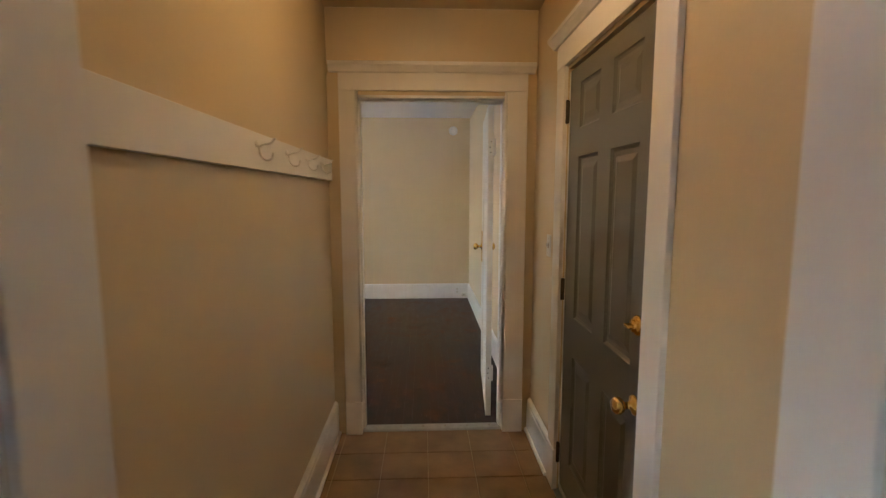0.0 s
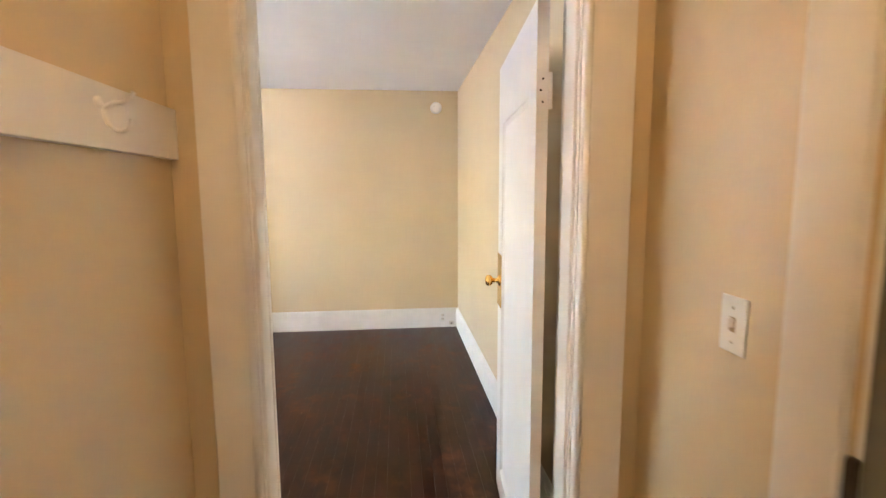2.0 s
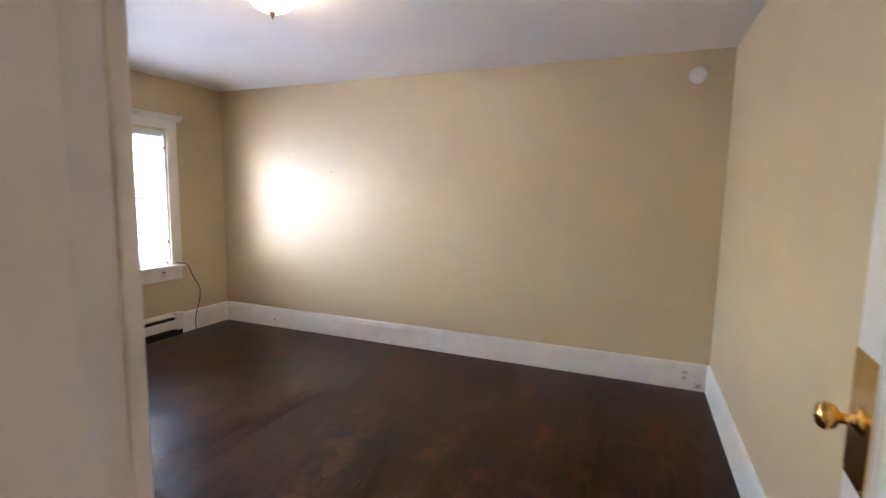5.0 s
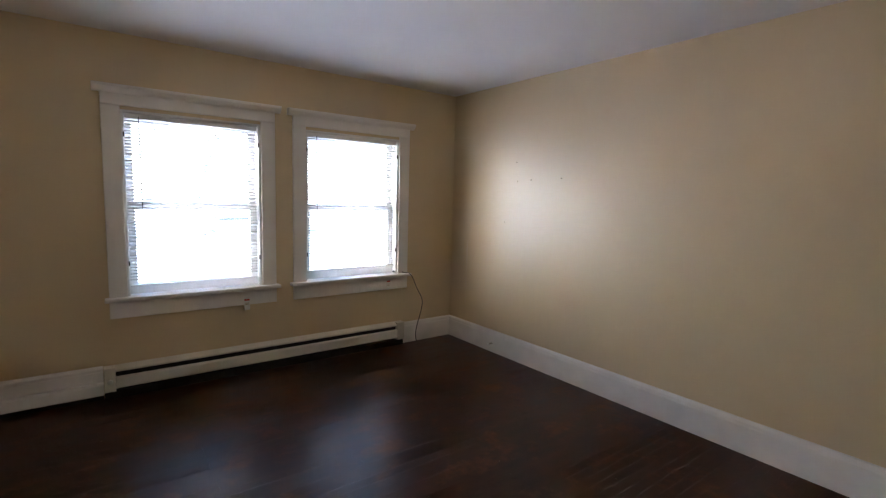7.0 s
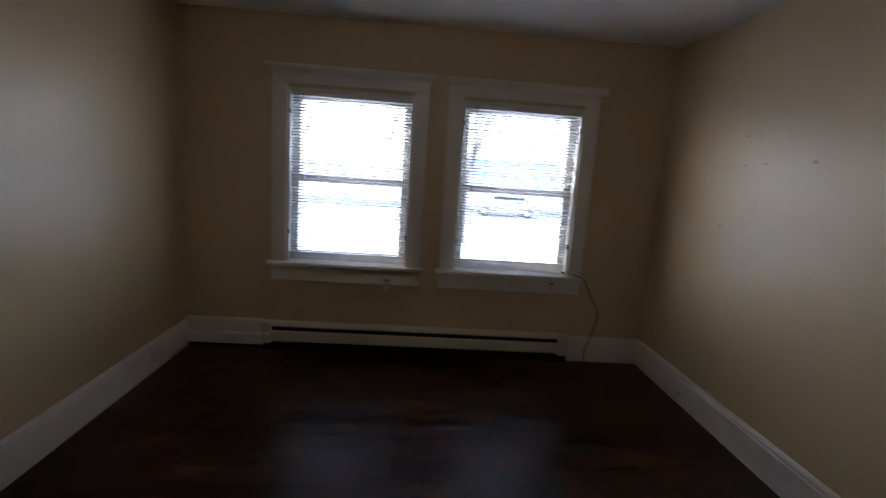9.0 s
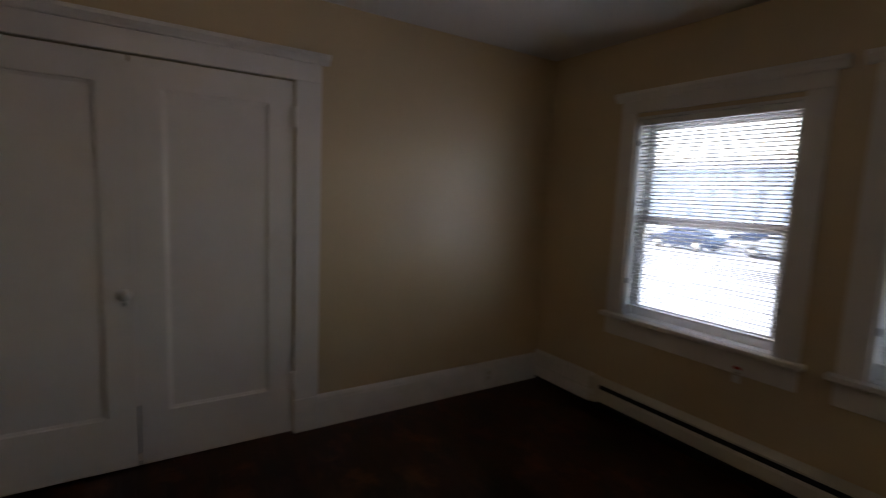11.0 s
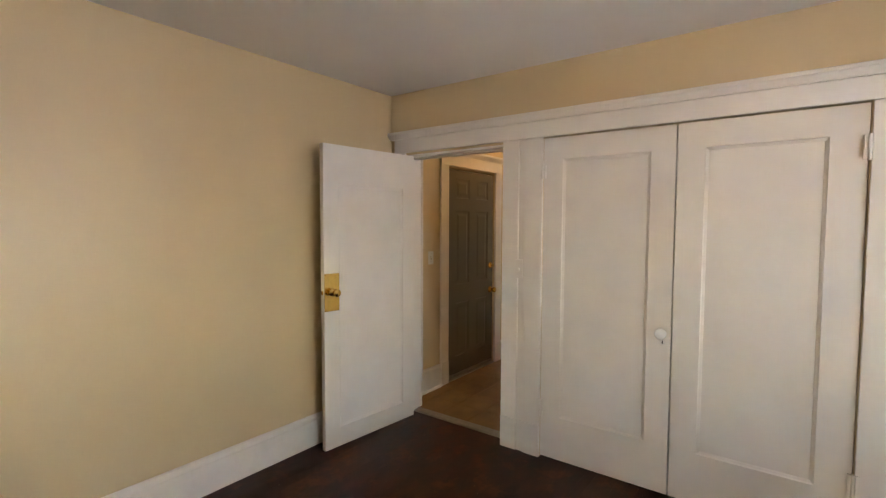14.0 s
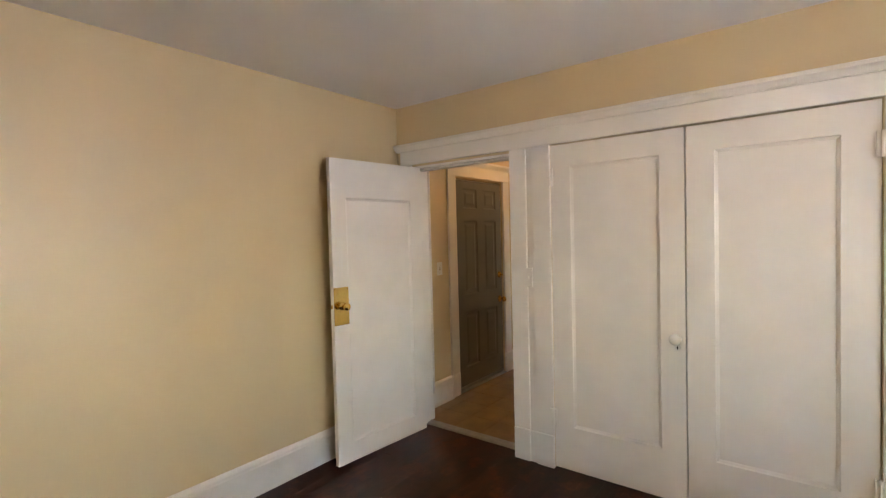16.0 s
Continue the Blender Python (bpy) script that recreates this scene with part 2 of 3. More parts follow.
def swept(profile, along, a0, a1, sign=1, origin=0.0):
    """A moulding: profile (depth, z) pairs run along 'x' or 'y'; depth goes from origin in the direction of sign."""
    bm = bmesh.new()
    ends = []
    for a in (a0, a1):
        ends.append([bm.verts.new((a, origin + sign * d, z) if along == 'x' else (origin + sign * d, a, z)) for d, z in profile])
    n = len(profile)
    for i in range(n):
        bm.faces.new((ends[0][i], ends[0][(i + 1) % n], ends[1][(i + 1) % n], ends[1][i]))
    bm.faces.new(ends[0])
    bm.faces.new(ends[1][::-1])
    return bm


def panel_leaf(w, h, t, panels, raised=False):
    """A door leaf from x 0 to w, z 0 to h, y 0 to t, with panels (x0, x1, z0, z1) sunk in both faces behind a sloping edge."""
    bm = bmesh.new()
    cx = sorted({0, w, *[p[0] for p in panels], *[p[1] for p in panels]})
    cz = sorted({0, h, *[p[2] for p in panels], *[p[3] for p in panels]})
    for y, s in ((0.0, 1), (t, -1)):
        for i in range(len(cx) - 1):
            for k in range(len(cz) - 1):
                mx, mz = (cx[i] + cx[i + 1]) / 2, (cz[k] + cz[k + 1]) / 2
                if any(p[0] < mx < p[1] and p[2] < mz < p[3] for p in panels):
                    continue
                bm.faces.new([bm.verts.new((x, y, z)) for x, z in ((cx[i], cz[k]), (cx[i + 1], cz[k]), (cx[i + 1], cz[k + 1]), (cx[i], cz[k + 1]))])
        for x0, x1, z0, z1 in panels:
            steps = [(0, 0), (0.004, 0.005), (0.013, 0.009)]
            steps += [(0.030, 0.009), (0.052, 0.003)] if raised else [(0.017, 0.0115)]
            loops = [[bm.verts.new((x, y + s * d, z)) for x, z in ((x0 + o, z0 + o), (x1 - o, z0 + o), (x1 - o, z1 - o), (x0 + o, z1 - o))] for o, d in steps]
            for a, b in zip(loops, loops[1:]):
                for i in range(4):
                    bm.faces.new((a[i], a[(i + 1) % 4], b[(i + 1) % 4], b[i]))
            bm.faces.new(loops[-1])
    for q in (((0, 0, 0), (0, t, 0), (0, t, h), (0, 0, h)), ((w, 0, 0), (w, t, 0), (w, t, h), (w, 0, h)),
              ((0, 0, 0), (w, 0, 0), (w, t, 0), (0, t, 0)), ((0, 0, h), (w, 0, h), (w, t, h), (0, t, h))):
        bm.faces.new([bm.verts.new(p) for p in q])
    bmesh.ops.remove_doubles(bm, verts=bm.verts, dist=0.0002)
    return bm


# ---- large structure: the bedroom ----
XW, YN, H = -4.825, 3.660, 2.512
W1, W2 = (0.767, 1.690), (2.060, 2.983)
WZ0, WZ1 = 0.705, 2.010
DOOR_X = (-1.032, -0.150)
DOOR_H = 2.035
CLOSET_X = (-2.842, -1.303)
CLOSET_H = 2.056
YH = -0.170
XHE, XHW = 0.020, -1.190
YHS, YHS2 = -2.270, -2.430

setting("wall_south", wall_with_holes('x', 0.0, YH, XW - 0.16, 0.14, -0.02, H, [(*DOOR_X, -0.01, DOOR_H), (*CLOSET_X, -0.01, CLOSET_H)]),
        WALL, "cream painted plaster wall with hall doorway and closet", "wall")
setting("wall_north", wall_with_holes('x', YN, YN + 0.16, XW - 0.16, 0.14, -0.02, H), WALL, "cream painted plaster wall with satin sheen", "wall")
setting("wall_east", wall_with_holes('y', 0.0, 0.14, 0.0, YN, -0.02, H), WALL, "cream painted plaster wall behind the open door", "wall")
setting("wall_west", wall_with_holes('y', XW, XW - 0.16, 0.0, YN, -0.02, H, [(*W1, WZ0, WZ1), (*W2, WZ0, WZ1)]),
        WALL, "cream painted plaster wall with two windows", "wall")
setting("ceiling", box(XW - 0.16, 0.14, YH, YN + 0.16, H, H + 0.10), CEIL, "plain off-white painted plaster ceiling", "ceiling")
floor = setting("floor", box(XW - 0.16, 0.14, -0.10, YN + 0.16, -0.08, -0.012), SUBFLOOR, "dark stained worn narrow hardwood floor boards", "floor")

# ---- the hall ----
EX_Y = (-1.630, -0.785)
setting("wall_hall_east", wall_with_holes('y', XHE, XHE + 0.14, YHS, YH, -0.02, H, [(*EX_Y, -0.01, 2.035)]), WALL,
        "tan painted hall wall with the entry door", "wall")
setting("wall_hall_west", wall_with_holes('y', XHW, XHW - 0.14, YHS, YH, -0.02, H), WALL, "tan painted hall wall with a hook rail", "wall")
OPEN_X = (-1.130, -0.055)
setting("wall_hall_south", wall_with_holes('x', YHS, YHS2, -2.90, 1.60, -0.02, H, [(*OPEN_X, -0.01, 2.10)]), WALL,
        "painted wall with a wide cased opening", "wall")
setting("ceiling_hall", box(XHW - 0.14, XHE + 0.14, YHS2, YH, H + 0.002, H + 0.10), WALL, "hall ceiling painted in the tan wall colour", "ceiling")
hall_floor = setting("floor_hall", box(XHW - 0.14, XHE + 0.14, YHS2, -0.10, -0.08, -0.004), GROUT, "tan square vinyl tiles with pale joints", "floor")

# ---- the room before the hall and the closet: plain walls that close the place ----
setting("wall_kitchen_south", wall_with_holes('x', -5.20, -5.36, -2.90, 1.60, -0.02, H), CEIL, "plain pale wall", "wall")
setting("wall_kitchen_west", wall_with_holes('y', -2.75, -2.90, -5.20, YHS2, -0.02, H, [(-3.95, -3.50, 1.1, 1.7)]), CEIL, "plain pale wall with a window opening", "wall")
setting("wall_kitchen_east", wall_with_holes('y', 1.45, 1.60, -5.20, YHS2, -0.02, H), CEIL, "plain pale wall", "wall")
setting("ceiling_kitchen", box(-2.90, 1.60, -5.36, YHS2, H, H + 0.10), CEIL, "plain pale ceiling", "ceiling")
setting("floor_kitchen", box(-2.90, 1.60, -5.36, YHS2, -0.08, -0.002), TILE, "tan vinyl floor", "floor")
setting("closet_wall", wall_with_holes('x', -0.80, -0.86, -3.00, -1.345, -0.02, H), CEIL, "plain closet back wall", "wall")
setting("closet_floor", box(-3.0, -1.345, -0.80, YH, -0.08, -0.002), SUBFLOOR, "dark closet floor", "floor")
setting("closet_side", wall_with_holes('y', -3.00, -3.06, -0.86, YH, -0.02, H), CEIL, "plain closet side wall", "wall")
setting("closet_ceiling", box(-3.06, -1.345, -0.86, YH, H, H + 0.1), CEIL, "plain closet ceiling", "ceiling")
setting("porch_wall", wall_with_holes('y', XHE + 0.30, XHE + 0.34, YHS, YH, -0.02, H), DARK, "dark closing wall behind the entry door", "wall")

# ---- baseboards ----
BASE = [(0, 0), (0.022, 0), (0.022, 0.168), (0.019, 0.176), (0.019, 0.192), (0.013, 0.203), (0.006, 0.208), (0, 0.210)]


def baseboard(along, a0, a1, sign, origin, label="tall white painted wooden baseboard"):
    return setting("baseboard", swept(BASE, along, a0, a1, sign, origin), TRIMDIRT, label, "baseboard")


baseboard('x', XW + 0.022, -0.022, -1, YN)
baseboard('y', 0.0, YN - 0.0, -1, 0.0)
baseboard('x', XW + 0.022, -2.990, 1, 0.0)
baseboard('y', 3.045, YN, 1, XW)
lower = setting("baseboard", swept([(d, z + (0.028 if z > 0.1 else 0.042)) for d, z in BASE], 'y', 0.0, 0.600, 1, XW), TRIMDIRT,
                "white baseboard with a pipe cover along its foot", "baseboard")
part("pipe_cover", swept([(0.022, 0.040), (0.050, 0.040), (0.050, 0.112), (0.044, 0.124), (0.022, 0.128)], 'y', 0.03, 0.598, 1, XW), TRIMDIRT, lower)
part("foot_gap", box(XW, XW + 0.016, 0.0, 0.600, 0.0, 0.0415), DARK, lower, "dark gap at the floor")
baseboard('y', YHS, YH, 1, XHW, "tall white hall baseboard with a rounded top")
baseboard('y', -0.660, YH, -1, XHE, "tall white hall baseboard with a rounded top")
baseboard('y', YHS, -1.758, -1, XHE, "tall white hall baseboard with a rounded top")
for y0, y1, s, o in ((YHS, YH, 1, XHW + 0.022), (-0.660, YH, -1, XHE - 0.022)):
    setting("trim_shoe", swept([(0, 0), (0.014, 0), (0.012, 0.009), (0.006, 0.016), (0, 0.018)], 'y', y0, y1, s, o), TRIMDIRT,
            "white painted quarter-round shoe moulding", "trim")

# ---- door and window trim ----
CAP = [(0, 2.160), (0.030, 2.160), (0.034, 2.168), (0.048, 2.180), (0.056, 2.190), (0.060, 2.192), (0.060, 2.209), (0.056, 2.213), (0, 2.213)]


def casing_set(name, label, along, face, sign, posts, head, cap, z_head, plinth=True):
    """Flat casing boards with a head board, a moulded cap and small plinth blocks."""
    t = thing(name, label, "door trim", kind="structure")

    def slab(a0, a1, d0, d1, z0, z1, bev=0.003):
        lo, hi = face + sign * d0, face + sign * d1
        return box(a0, a1, lo, hi, z0, z1, bev) if along == 'x' else box(lo, hi, a0, a1, z0, z1, bev)

    for a0, a1 in posts:
        part("casing", slab(a0, a1, 0, 0.020, 0.2105 if plinth else 0, z_head), TRIM, t)
        if plinth:
            part("plinth_block", slab(a0, a1, 0, 0.025, 0, 0.210, 0.004), TRIMDIRT, t)
    part("head_board", slab(*head, 0, 0.022, z_head + 0.0006, 2.1595), TRIM, t)
    part("cap_moulding", swept(CAP, along, *cap, sign, face), TRIM, t)
    return t


trim_s = casing_set("trim_closet_wall", "white painted trim joining the hall doorway and the closet under one cap", 'x', 0.0, 1,
                    [(-0.158, -0.050), (-1.137, -1.021), (-1.305, -1.186), (-2.990, -2.846)], (-2.990, -0.050), (-3.030, -0.012), 2.055)
part("filler_board", box(-1.1855, -1.1375, 0, 0.006, 0.0, 2.054), TRIM, trim_s)
part("plinth_block", box(-1.1855, -1.1375, 0.006, 0.014, 0.0, 0.205, 0.003), TRIMDIRT, trim_s)
trim_h = casing_set("trim_hall_end", "white painted casing round the bedroom doorway", 'x', YH, -1,
                    [(-1.122, -1.023), (-0.158, -0.036)], (-1.122, -0.036), (-1.172, 0.004), 2.060)
trim_e = casing_set("trim_entry", "white painted casing round the grey entry door", 'y', XHE, -1,
                    [(-1.755, -1.635), (-0.780, -0.662)], (-1.755, -0.662), (-1.800, -0.618), 2.050)

for x in (-1.021, -0.160):
    part("corner_bead", moved(turned([(0.010, 0), (0.010, 1.845)], steps=16), x, YH - 0.016, 0.212), TRIM, trim_h, "rounded glossy bead")

# Jambs with stops
jamb = thing("doorway_jamb", "white painted door jamb with stop moulding and metal threshold", "door frame", kind="structure")
part("jamb_board", box(DOOR_X[0] - 0.0045, DOOR_X[0] + 0.006, YH - 0.001, 0.001, 0, DOOR_H - 0.012, 0.002), TRIM, jamb)
part("jamb_board", box(DOOR_X[1] - 0.008, DOOR_X[1] + 0.0045, YH - 0.001, 0.001, 0, DOOR_H - 0.012, 0.002), TRIM, jamb)
part("jamb_head", box(DOOR_X[0], DOOR_X[1], YH - 0.001, 0.001, DOOR_H - 0.012, DOOR_H + 0.004, 0.002), TRIM, jamb)
for sx, x in ((1, DOOR_X[0] + 0.006), (-1, DOOR_X[1] - 0.008)):
    part("door_stop", box(x, x + sx * 0.014, -0.118, -0.045, 0, DOOR_H - 0.024, 0.003), TRIM, jamb)
    part("stop_bead", box(x, x + sx * 0.006, -0.136, -0.122, 0, DOOR_H - 0.024, 0.002), TRIM, jamb)
part("door_stop", box(DOOR_X[0] + 0.012, DOOR_X[1] - 0.012, -0.118, -0.045, DOOR_H - 0.024, DOOR_H - 0.012, 0.003), TRIM, jamb)
part("strike_plate", box(DOOR_X[0] + 0.0055, DOOR_X[0] + 0.0085, -0.038, -0.012, 0.99, 1.07, 0.001), BRASS, jamb, "brass strike plate")
sill = part("threshold", swept([(0.0, -0.004), (0.0, 0.002), (0.012, 0.009), (0.073, 0.009), (0.085, 0.002), (0.085, -0.004)], 'x', -1.025, -0.159, 1, -0.158),
            ALU, jamb, "scuffed aluminium threshold strip")
for i in range(6):
    part("screw", moved(turned([(0.006, 0), (0.006, 0.002), (0.003, 0.003)], steps=10), -0.93 + 0.14 * i, -0.115, 0.0088), CHROME, sill)

opening = thing("cased_opening", "white painted casing of the wide hall opening", "door frame", kind="structure")
part("jamb_board", box(OPEN_X[0] - 0.004, OPEN_X[0] + 0.014, YHS2 - 0.001, YHS + 0.001, 0, 2.086, 0.002), TRIM, opening)
part("jamb_board", box(OPEN_X[1] - 0.014, OPEN_X[1] + 0.004, YHS2 - 0.001, YHS + 0.001, 0, 2.086, 0.002), TRIM, opening)
part("jamb_head", box(OPEN_X[0], OPEN_X[1], YHS2 - 0.001, YHS + 0.001, 2.086, 2.104, 0.002), TRIM, opening)
part("casing", box(OPEN_X[0] - 0.12, OPEN_X[0] - 0.006, YHS2 - 0.022, YHS2, 0, 2.105, 0.003), TRIM, opening)
part("casing", box(OPEN_X[1] + 0.006, OPEN_X[1] + 0.12, YHS2 - 0.022, YHS2, 0, 2.105, 0.003), TRIM, opening)
part("head_board", box(OPEN_X[0] - 0.12, OPEN_X[1] + 0.12, YHS2 - 0.023, YHS2, 2.1055, 2.23, 0.003), TRIM, opening)
part("casing", box(XHW, OPEN_X[0] - 0.006, YHS, YHS + 0.018, 0, 2.105, 0.003), TRIM, opening)
part("casing", box(OPEN_X[1] + 0.006, XHE, YHS, YHS + 0.018, 0, 2.105, 0.003), TRIM, opening)
part("head_board", box(XHW, XHE, YHS, YHS + 0.019, 2.1055, 2.23, 0.003), TRIM, opening)


# ---- doors ----
def butt_hinge(parent, x, y, z, h, mat, axis_off=(0, 0), label=""):
    hinge = part("hinge", moved(turned([(0.005, 0), (0.0085, 0.003), (0.0085, h - 0.003), (0.005, h)], steps=12), x, y, z), mat, parent, label)
    for k in range(2):
        part("leaf", box(x - 0.022 + 0.023 * k, x - 0.001 + 0.023 * k, y - 0.0150, y - 0.0010, z + 0.003, z + h - 0.003, 0.0008), mat, hinge)
    return hinge


def closet_door(x0, x1, panel, hinge_x, name_label):
    d = thing("closet_door", name_label, "door", (x0 + x1) / 2, 0, 0.014, group="closet doors")
    ox, w = x0 - d.location.x, x1 - x0
    leaf = panel_leaf(w, 2.033, 0.035, [(panel[0] - x0, panel[1] - x0, 0.287 - 0.014, 1.913 - 0.014)])
    part("leaf", moved(leaf, ox, -0.030, 0), TRIM, d)
    for z in (0.262, 1.782):
        butt_hinge(d, hinge_x - d.location.x, 0.027, z, 0.115, TRIM)
    return d


left_leaf = closet_door(-2.068, -1.309, (-1.942, -1.433), -1.307, "white single-panel closet door with a white knob, closed")
right_leaf = closet_door(-2.8380, -2.0755, (-2.704, -2.206), -2.841, "white single-panel closet door without knob, closed")
part("knob", moved(turned([(0.016, 0), (0.016, 0.004), (0.009, 0.008), (0.008, 0.028), (0.022, 0.034), (0.030, 0.045), (0.030, 0.056), (0.020, 0.066), (0, 0.069)], 'Y'),
                   -2.026 - left_leaf.location.x, 0.005, 0.907), PLASTIC, left_leaf, "white porcelain knob")
esc = part("keyhole_plate", moved(turned([(0.015, 0), (0.015, 0.003), (0.012, 0.004)], 'Y', 18), -2.028 - left_leaf.location.x, 0.005, 0.854), PLASTIC, left_leaf)
part("keyhole", box(-2.031 - left_leaf.location.x, -2.025 - left_leaf.location.x, 0.0085, 0.0098, 0.845, 0.861, 0.0005), DARK, esc)

# The open bedroom door, hinged on the hall doorway
door = thing("door_bedroom", "white single-panel wooden door with a brass plate, standing open", "door", -0.237, 0.008, 0.012)
door.rotation_euler = (0, 0, radians(85.3))
leaf = panel_leaf(0.815, 2.012, 0.035, [(0.115, 0.700, 0.130, 1.757)])
part("leaf", moved(leaf, 0, -0.035, 0), TRIM, door)
plate = part("lock_plate", box(0.699, 0.8145, -0.0005, 0.0025, 0.925, 1.172, 0.001), BRASS, door, "large square brass lock plate")
KNOB = [(0.026, 0), (0.026, 0.004), (0.014, 0.008), (0.010, 0.014), (0.010, 0.030), (0.020, 0.036), (0.026, 0.046), (0.026, 0.056), (0.019, 0.064), (0.006, 0.067), (0, 0.067)]
part("knob", moved(turned(KNOB, 'Y'), 0.752, 0.002, 1.048), BRASS, door, "polished brass round knob")
part("knob", moved(turned([(r, -h) for r, h in KNOB], 'Y'), 0.752, -0.036, 1.048), BRASS, door)
part("latch", box(0.8145, 0.822, -0.024, -0.011, 1.035, 1.061, 0.002), BRASS, door, "brass latch bolt")
for i in range(4):
    part("screw", moved(turned([(0.004, 0), (0.004, 0.001), (0.002, 0.0018)], 'Y', 10), 0.707 + 0.099 * (i % 2), 0.0024, 0.933 + 0.231 * (i // 2)), BRASS, plate)
for z in (0.24, 1.70):
    hb = part("hinge", moved(turned([(0.005, 0), (0.007, 0.003), (0.007, 0.102), (0.005, 0.105)], steps=12), 0.002, -0.040, z), TRIM, door)
    part("hinge_leaf", box(-0.0022, 0.0, -0.034, -0.004, z, z + 0.105, 0.0005), TRIMDIRT, hb)
    for k in range(3):
        part("screw", moved(turned([(0.0035, -0.0034), (0.0035, -0.0022)], 'X', 8), 0.0, -0.018 + 0.006 * (k % 2), z + 0.02 + 0.033 * k), HINGE, hb)

# The grey entry door
entry = thing("door_entry", "grey-green six-panel entry door with brass locks, closed", "door", XHE + 0.008, -0.795, 0.018)
cols, rows_z = ((0.135, 0.367), (0.488, 0.718)), ((0.20, 0.722), (0.902, 1.617), (1.737, 1.927))
leaf = panel_leaf(0.822, 2.004, 0.044, [(*c, *r) for c in cols for r in rows_z], raised=True)
bmesh.ops.rotate(leaf, verts=leaf.verts, matrix=Matrix.Rotation(radians(-90), 3, 'Z'))
part("leaf", leaf, GREY, entry)
for z in (0.135, 0.955, 1.775):
    hg = part("hinge", moved(turned([(0.005, 0), (0.0075, 0.003), (0.0075, 0.102), (0.005, 0.105)], steps=12), -0.012, 0.006, z), HINGE, entry, "dark bronze butt hinge")
    part("hinge_leaf", box(-0.006, -0.003, -0.002, 0.012, z + 0.002, z + 0.103, 0.0006), HINGE, hg)
BOLT = [(0.033, 0), (0.033, 0.006), (0.026, 0.014), (0.020, 0.016), (0.020, 0.022), (0, 0.024)]
bolt = part("deadbolt", moved(turned([(r, -h) for r, h in BOLT], 'X'), 0, -0.768, 1.048), BRASS, entry, "brass deadbolt with thumb turn")
part("thumb_turn", box(-0.042, -0.020, -0.783, -0.753, 1.042, 1.054, 0.003), BRASS, bolt)
BIG = [(0.034, 0), (0.034, 0.004), (0.028, 0.011), (0.013, 0.016), (0.012, 0.034), (0.022, 0.040), (0.028, 0.052), (0.027, 0.064), (0.018, 0.072), (0, 0.074)]
part("knob", moved(turned([(r, -h) for r, h in BIG], 'X'), 0, -0.768, 0.788), BRASS, entry, "polished brass door knob")
part("weather_strip", box(-0.004, 0.012, 0.0005, 0.009, 0.0, 2.0, 0.002), PLASTIC, entry, "pale weather strip")
part("sweep", box(-0.006, -0.0005, -0.82, -0.002, 0.004, 0.030, 0.001), ALU, entry, "metal door sweep")
setting("door_threshold", swept([(0, 0), (0.0, 0.008), (0.03, 0.016), (0.12, 0.016), (0.12, 0)], 'y', -1.628, -0.787, 1, XHE - 0.02), ALU,
        "metal threshold under the entry door", "threshold")
setting("entry_jamb", wall_with_holes('y', XHE + 0.055, XHE + 0.139, -1.6298, -0.7852, 0.017, 2.0345, [(-1.605, -0.81, 0.0172, 2.01)]), TRIM,
        "white painted entry door jamb", "door frame")


# ---- windows ----
def window(name, y0, y1, label):
    w = thing(name, label, "window", kind="structure")
    c0, c1 = y0 - 0.112, y1 + 0.112
    for a0, a1 in ((c0, y0 - 0.002), (y1 + 0.002, c1)):
        part("casing", box(XW, XW + 0.020, a0, a1, 0.7165, 2.035, 0.003), TRIM, w)
    part("head_board", box(XW, XW + 0.022, c0, c1, 2.0355, 2.1195, 0.003), TRIM, w)
    part("cap_moulding", swept([(d, z - 0.046) for d, z in CAP], 'y', c0 - 0.042, c1 + 0.042, 1, XW), TRIM, w)
    part("window_sill", box(XW - 0.005, XW + 0.062, c0 - 0.026, c1 + 0.026, 0.688, 0.716, 0.006), TRIM, w)
    part("apron", box(XW, XW + 0.020, c0, c1, 0.566, 0.6875, 0.003), TRIM, w)
    # lining of the opening
    part("lining", box(XW - 0.159, XW + 0.001, y0 - 0.0015, y0 + 0.014, 0.716, 2.0, 0.002), SASH, w)
    part("lining", box(XW - 0.159, XW + 0.001, y1 - 0.014, y1 + 0.0015, 0.716, 2.0, 0.002), SASH, w)
    part("lining", box(XW - 0.159, XW + 0.001, y0, y1, 1.996, 2.012, 0.002), SASH, w)
    part("lining", box(XW - 0.159, XW - 0.0055, y0, y1, 0.703, 0.716, 0.002), SASH, w)
    # two sashes
    a, b = y0 + 0.015, y1 - 0.015
    for sash, x, z0, z1 in (("upper_sash", XW - 0.110, 1.335, 1.995), ("lower_sash", XW - 0.075, 0.717, 1.385)):
        stile, low, high = 0.052, (0.042 if sash == "upper_sash" else 0.075), (0.055 if sash == "upper_sash" else 0.042)
        bm = wall_with_holes('y', x, x - 0.032, a, b, z0, z1, [(a + stile, b - stile, z0 + low, z1 - high)])
        s = part(sash, bm, SASH, w)
        pane = part("pane", box(x - 0.018, x - 0.014, a + stile - 0.004, b - stile + 0.004, z0 + low - 0.004, z1 - high + 0.004), GLASS, s)
        pane.visible_shadow = False
    for z in (0.93, 1.83):
        for yy in (y0 + 0.0145, y1 - 0.0145):
            part("bracket", box(XW - 0.012, XW + 0.003, yy - 0.005, yy + 0.005, z, z + 0.035, 0.002), HINGE, w, "small dark bracket")
    return w


window("window_1", *W1, "white double-hung window with daylight behind its blind")
window("window_2", *W2, "white double-hung window beside the coiled cable")


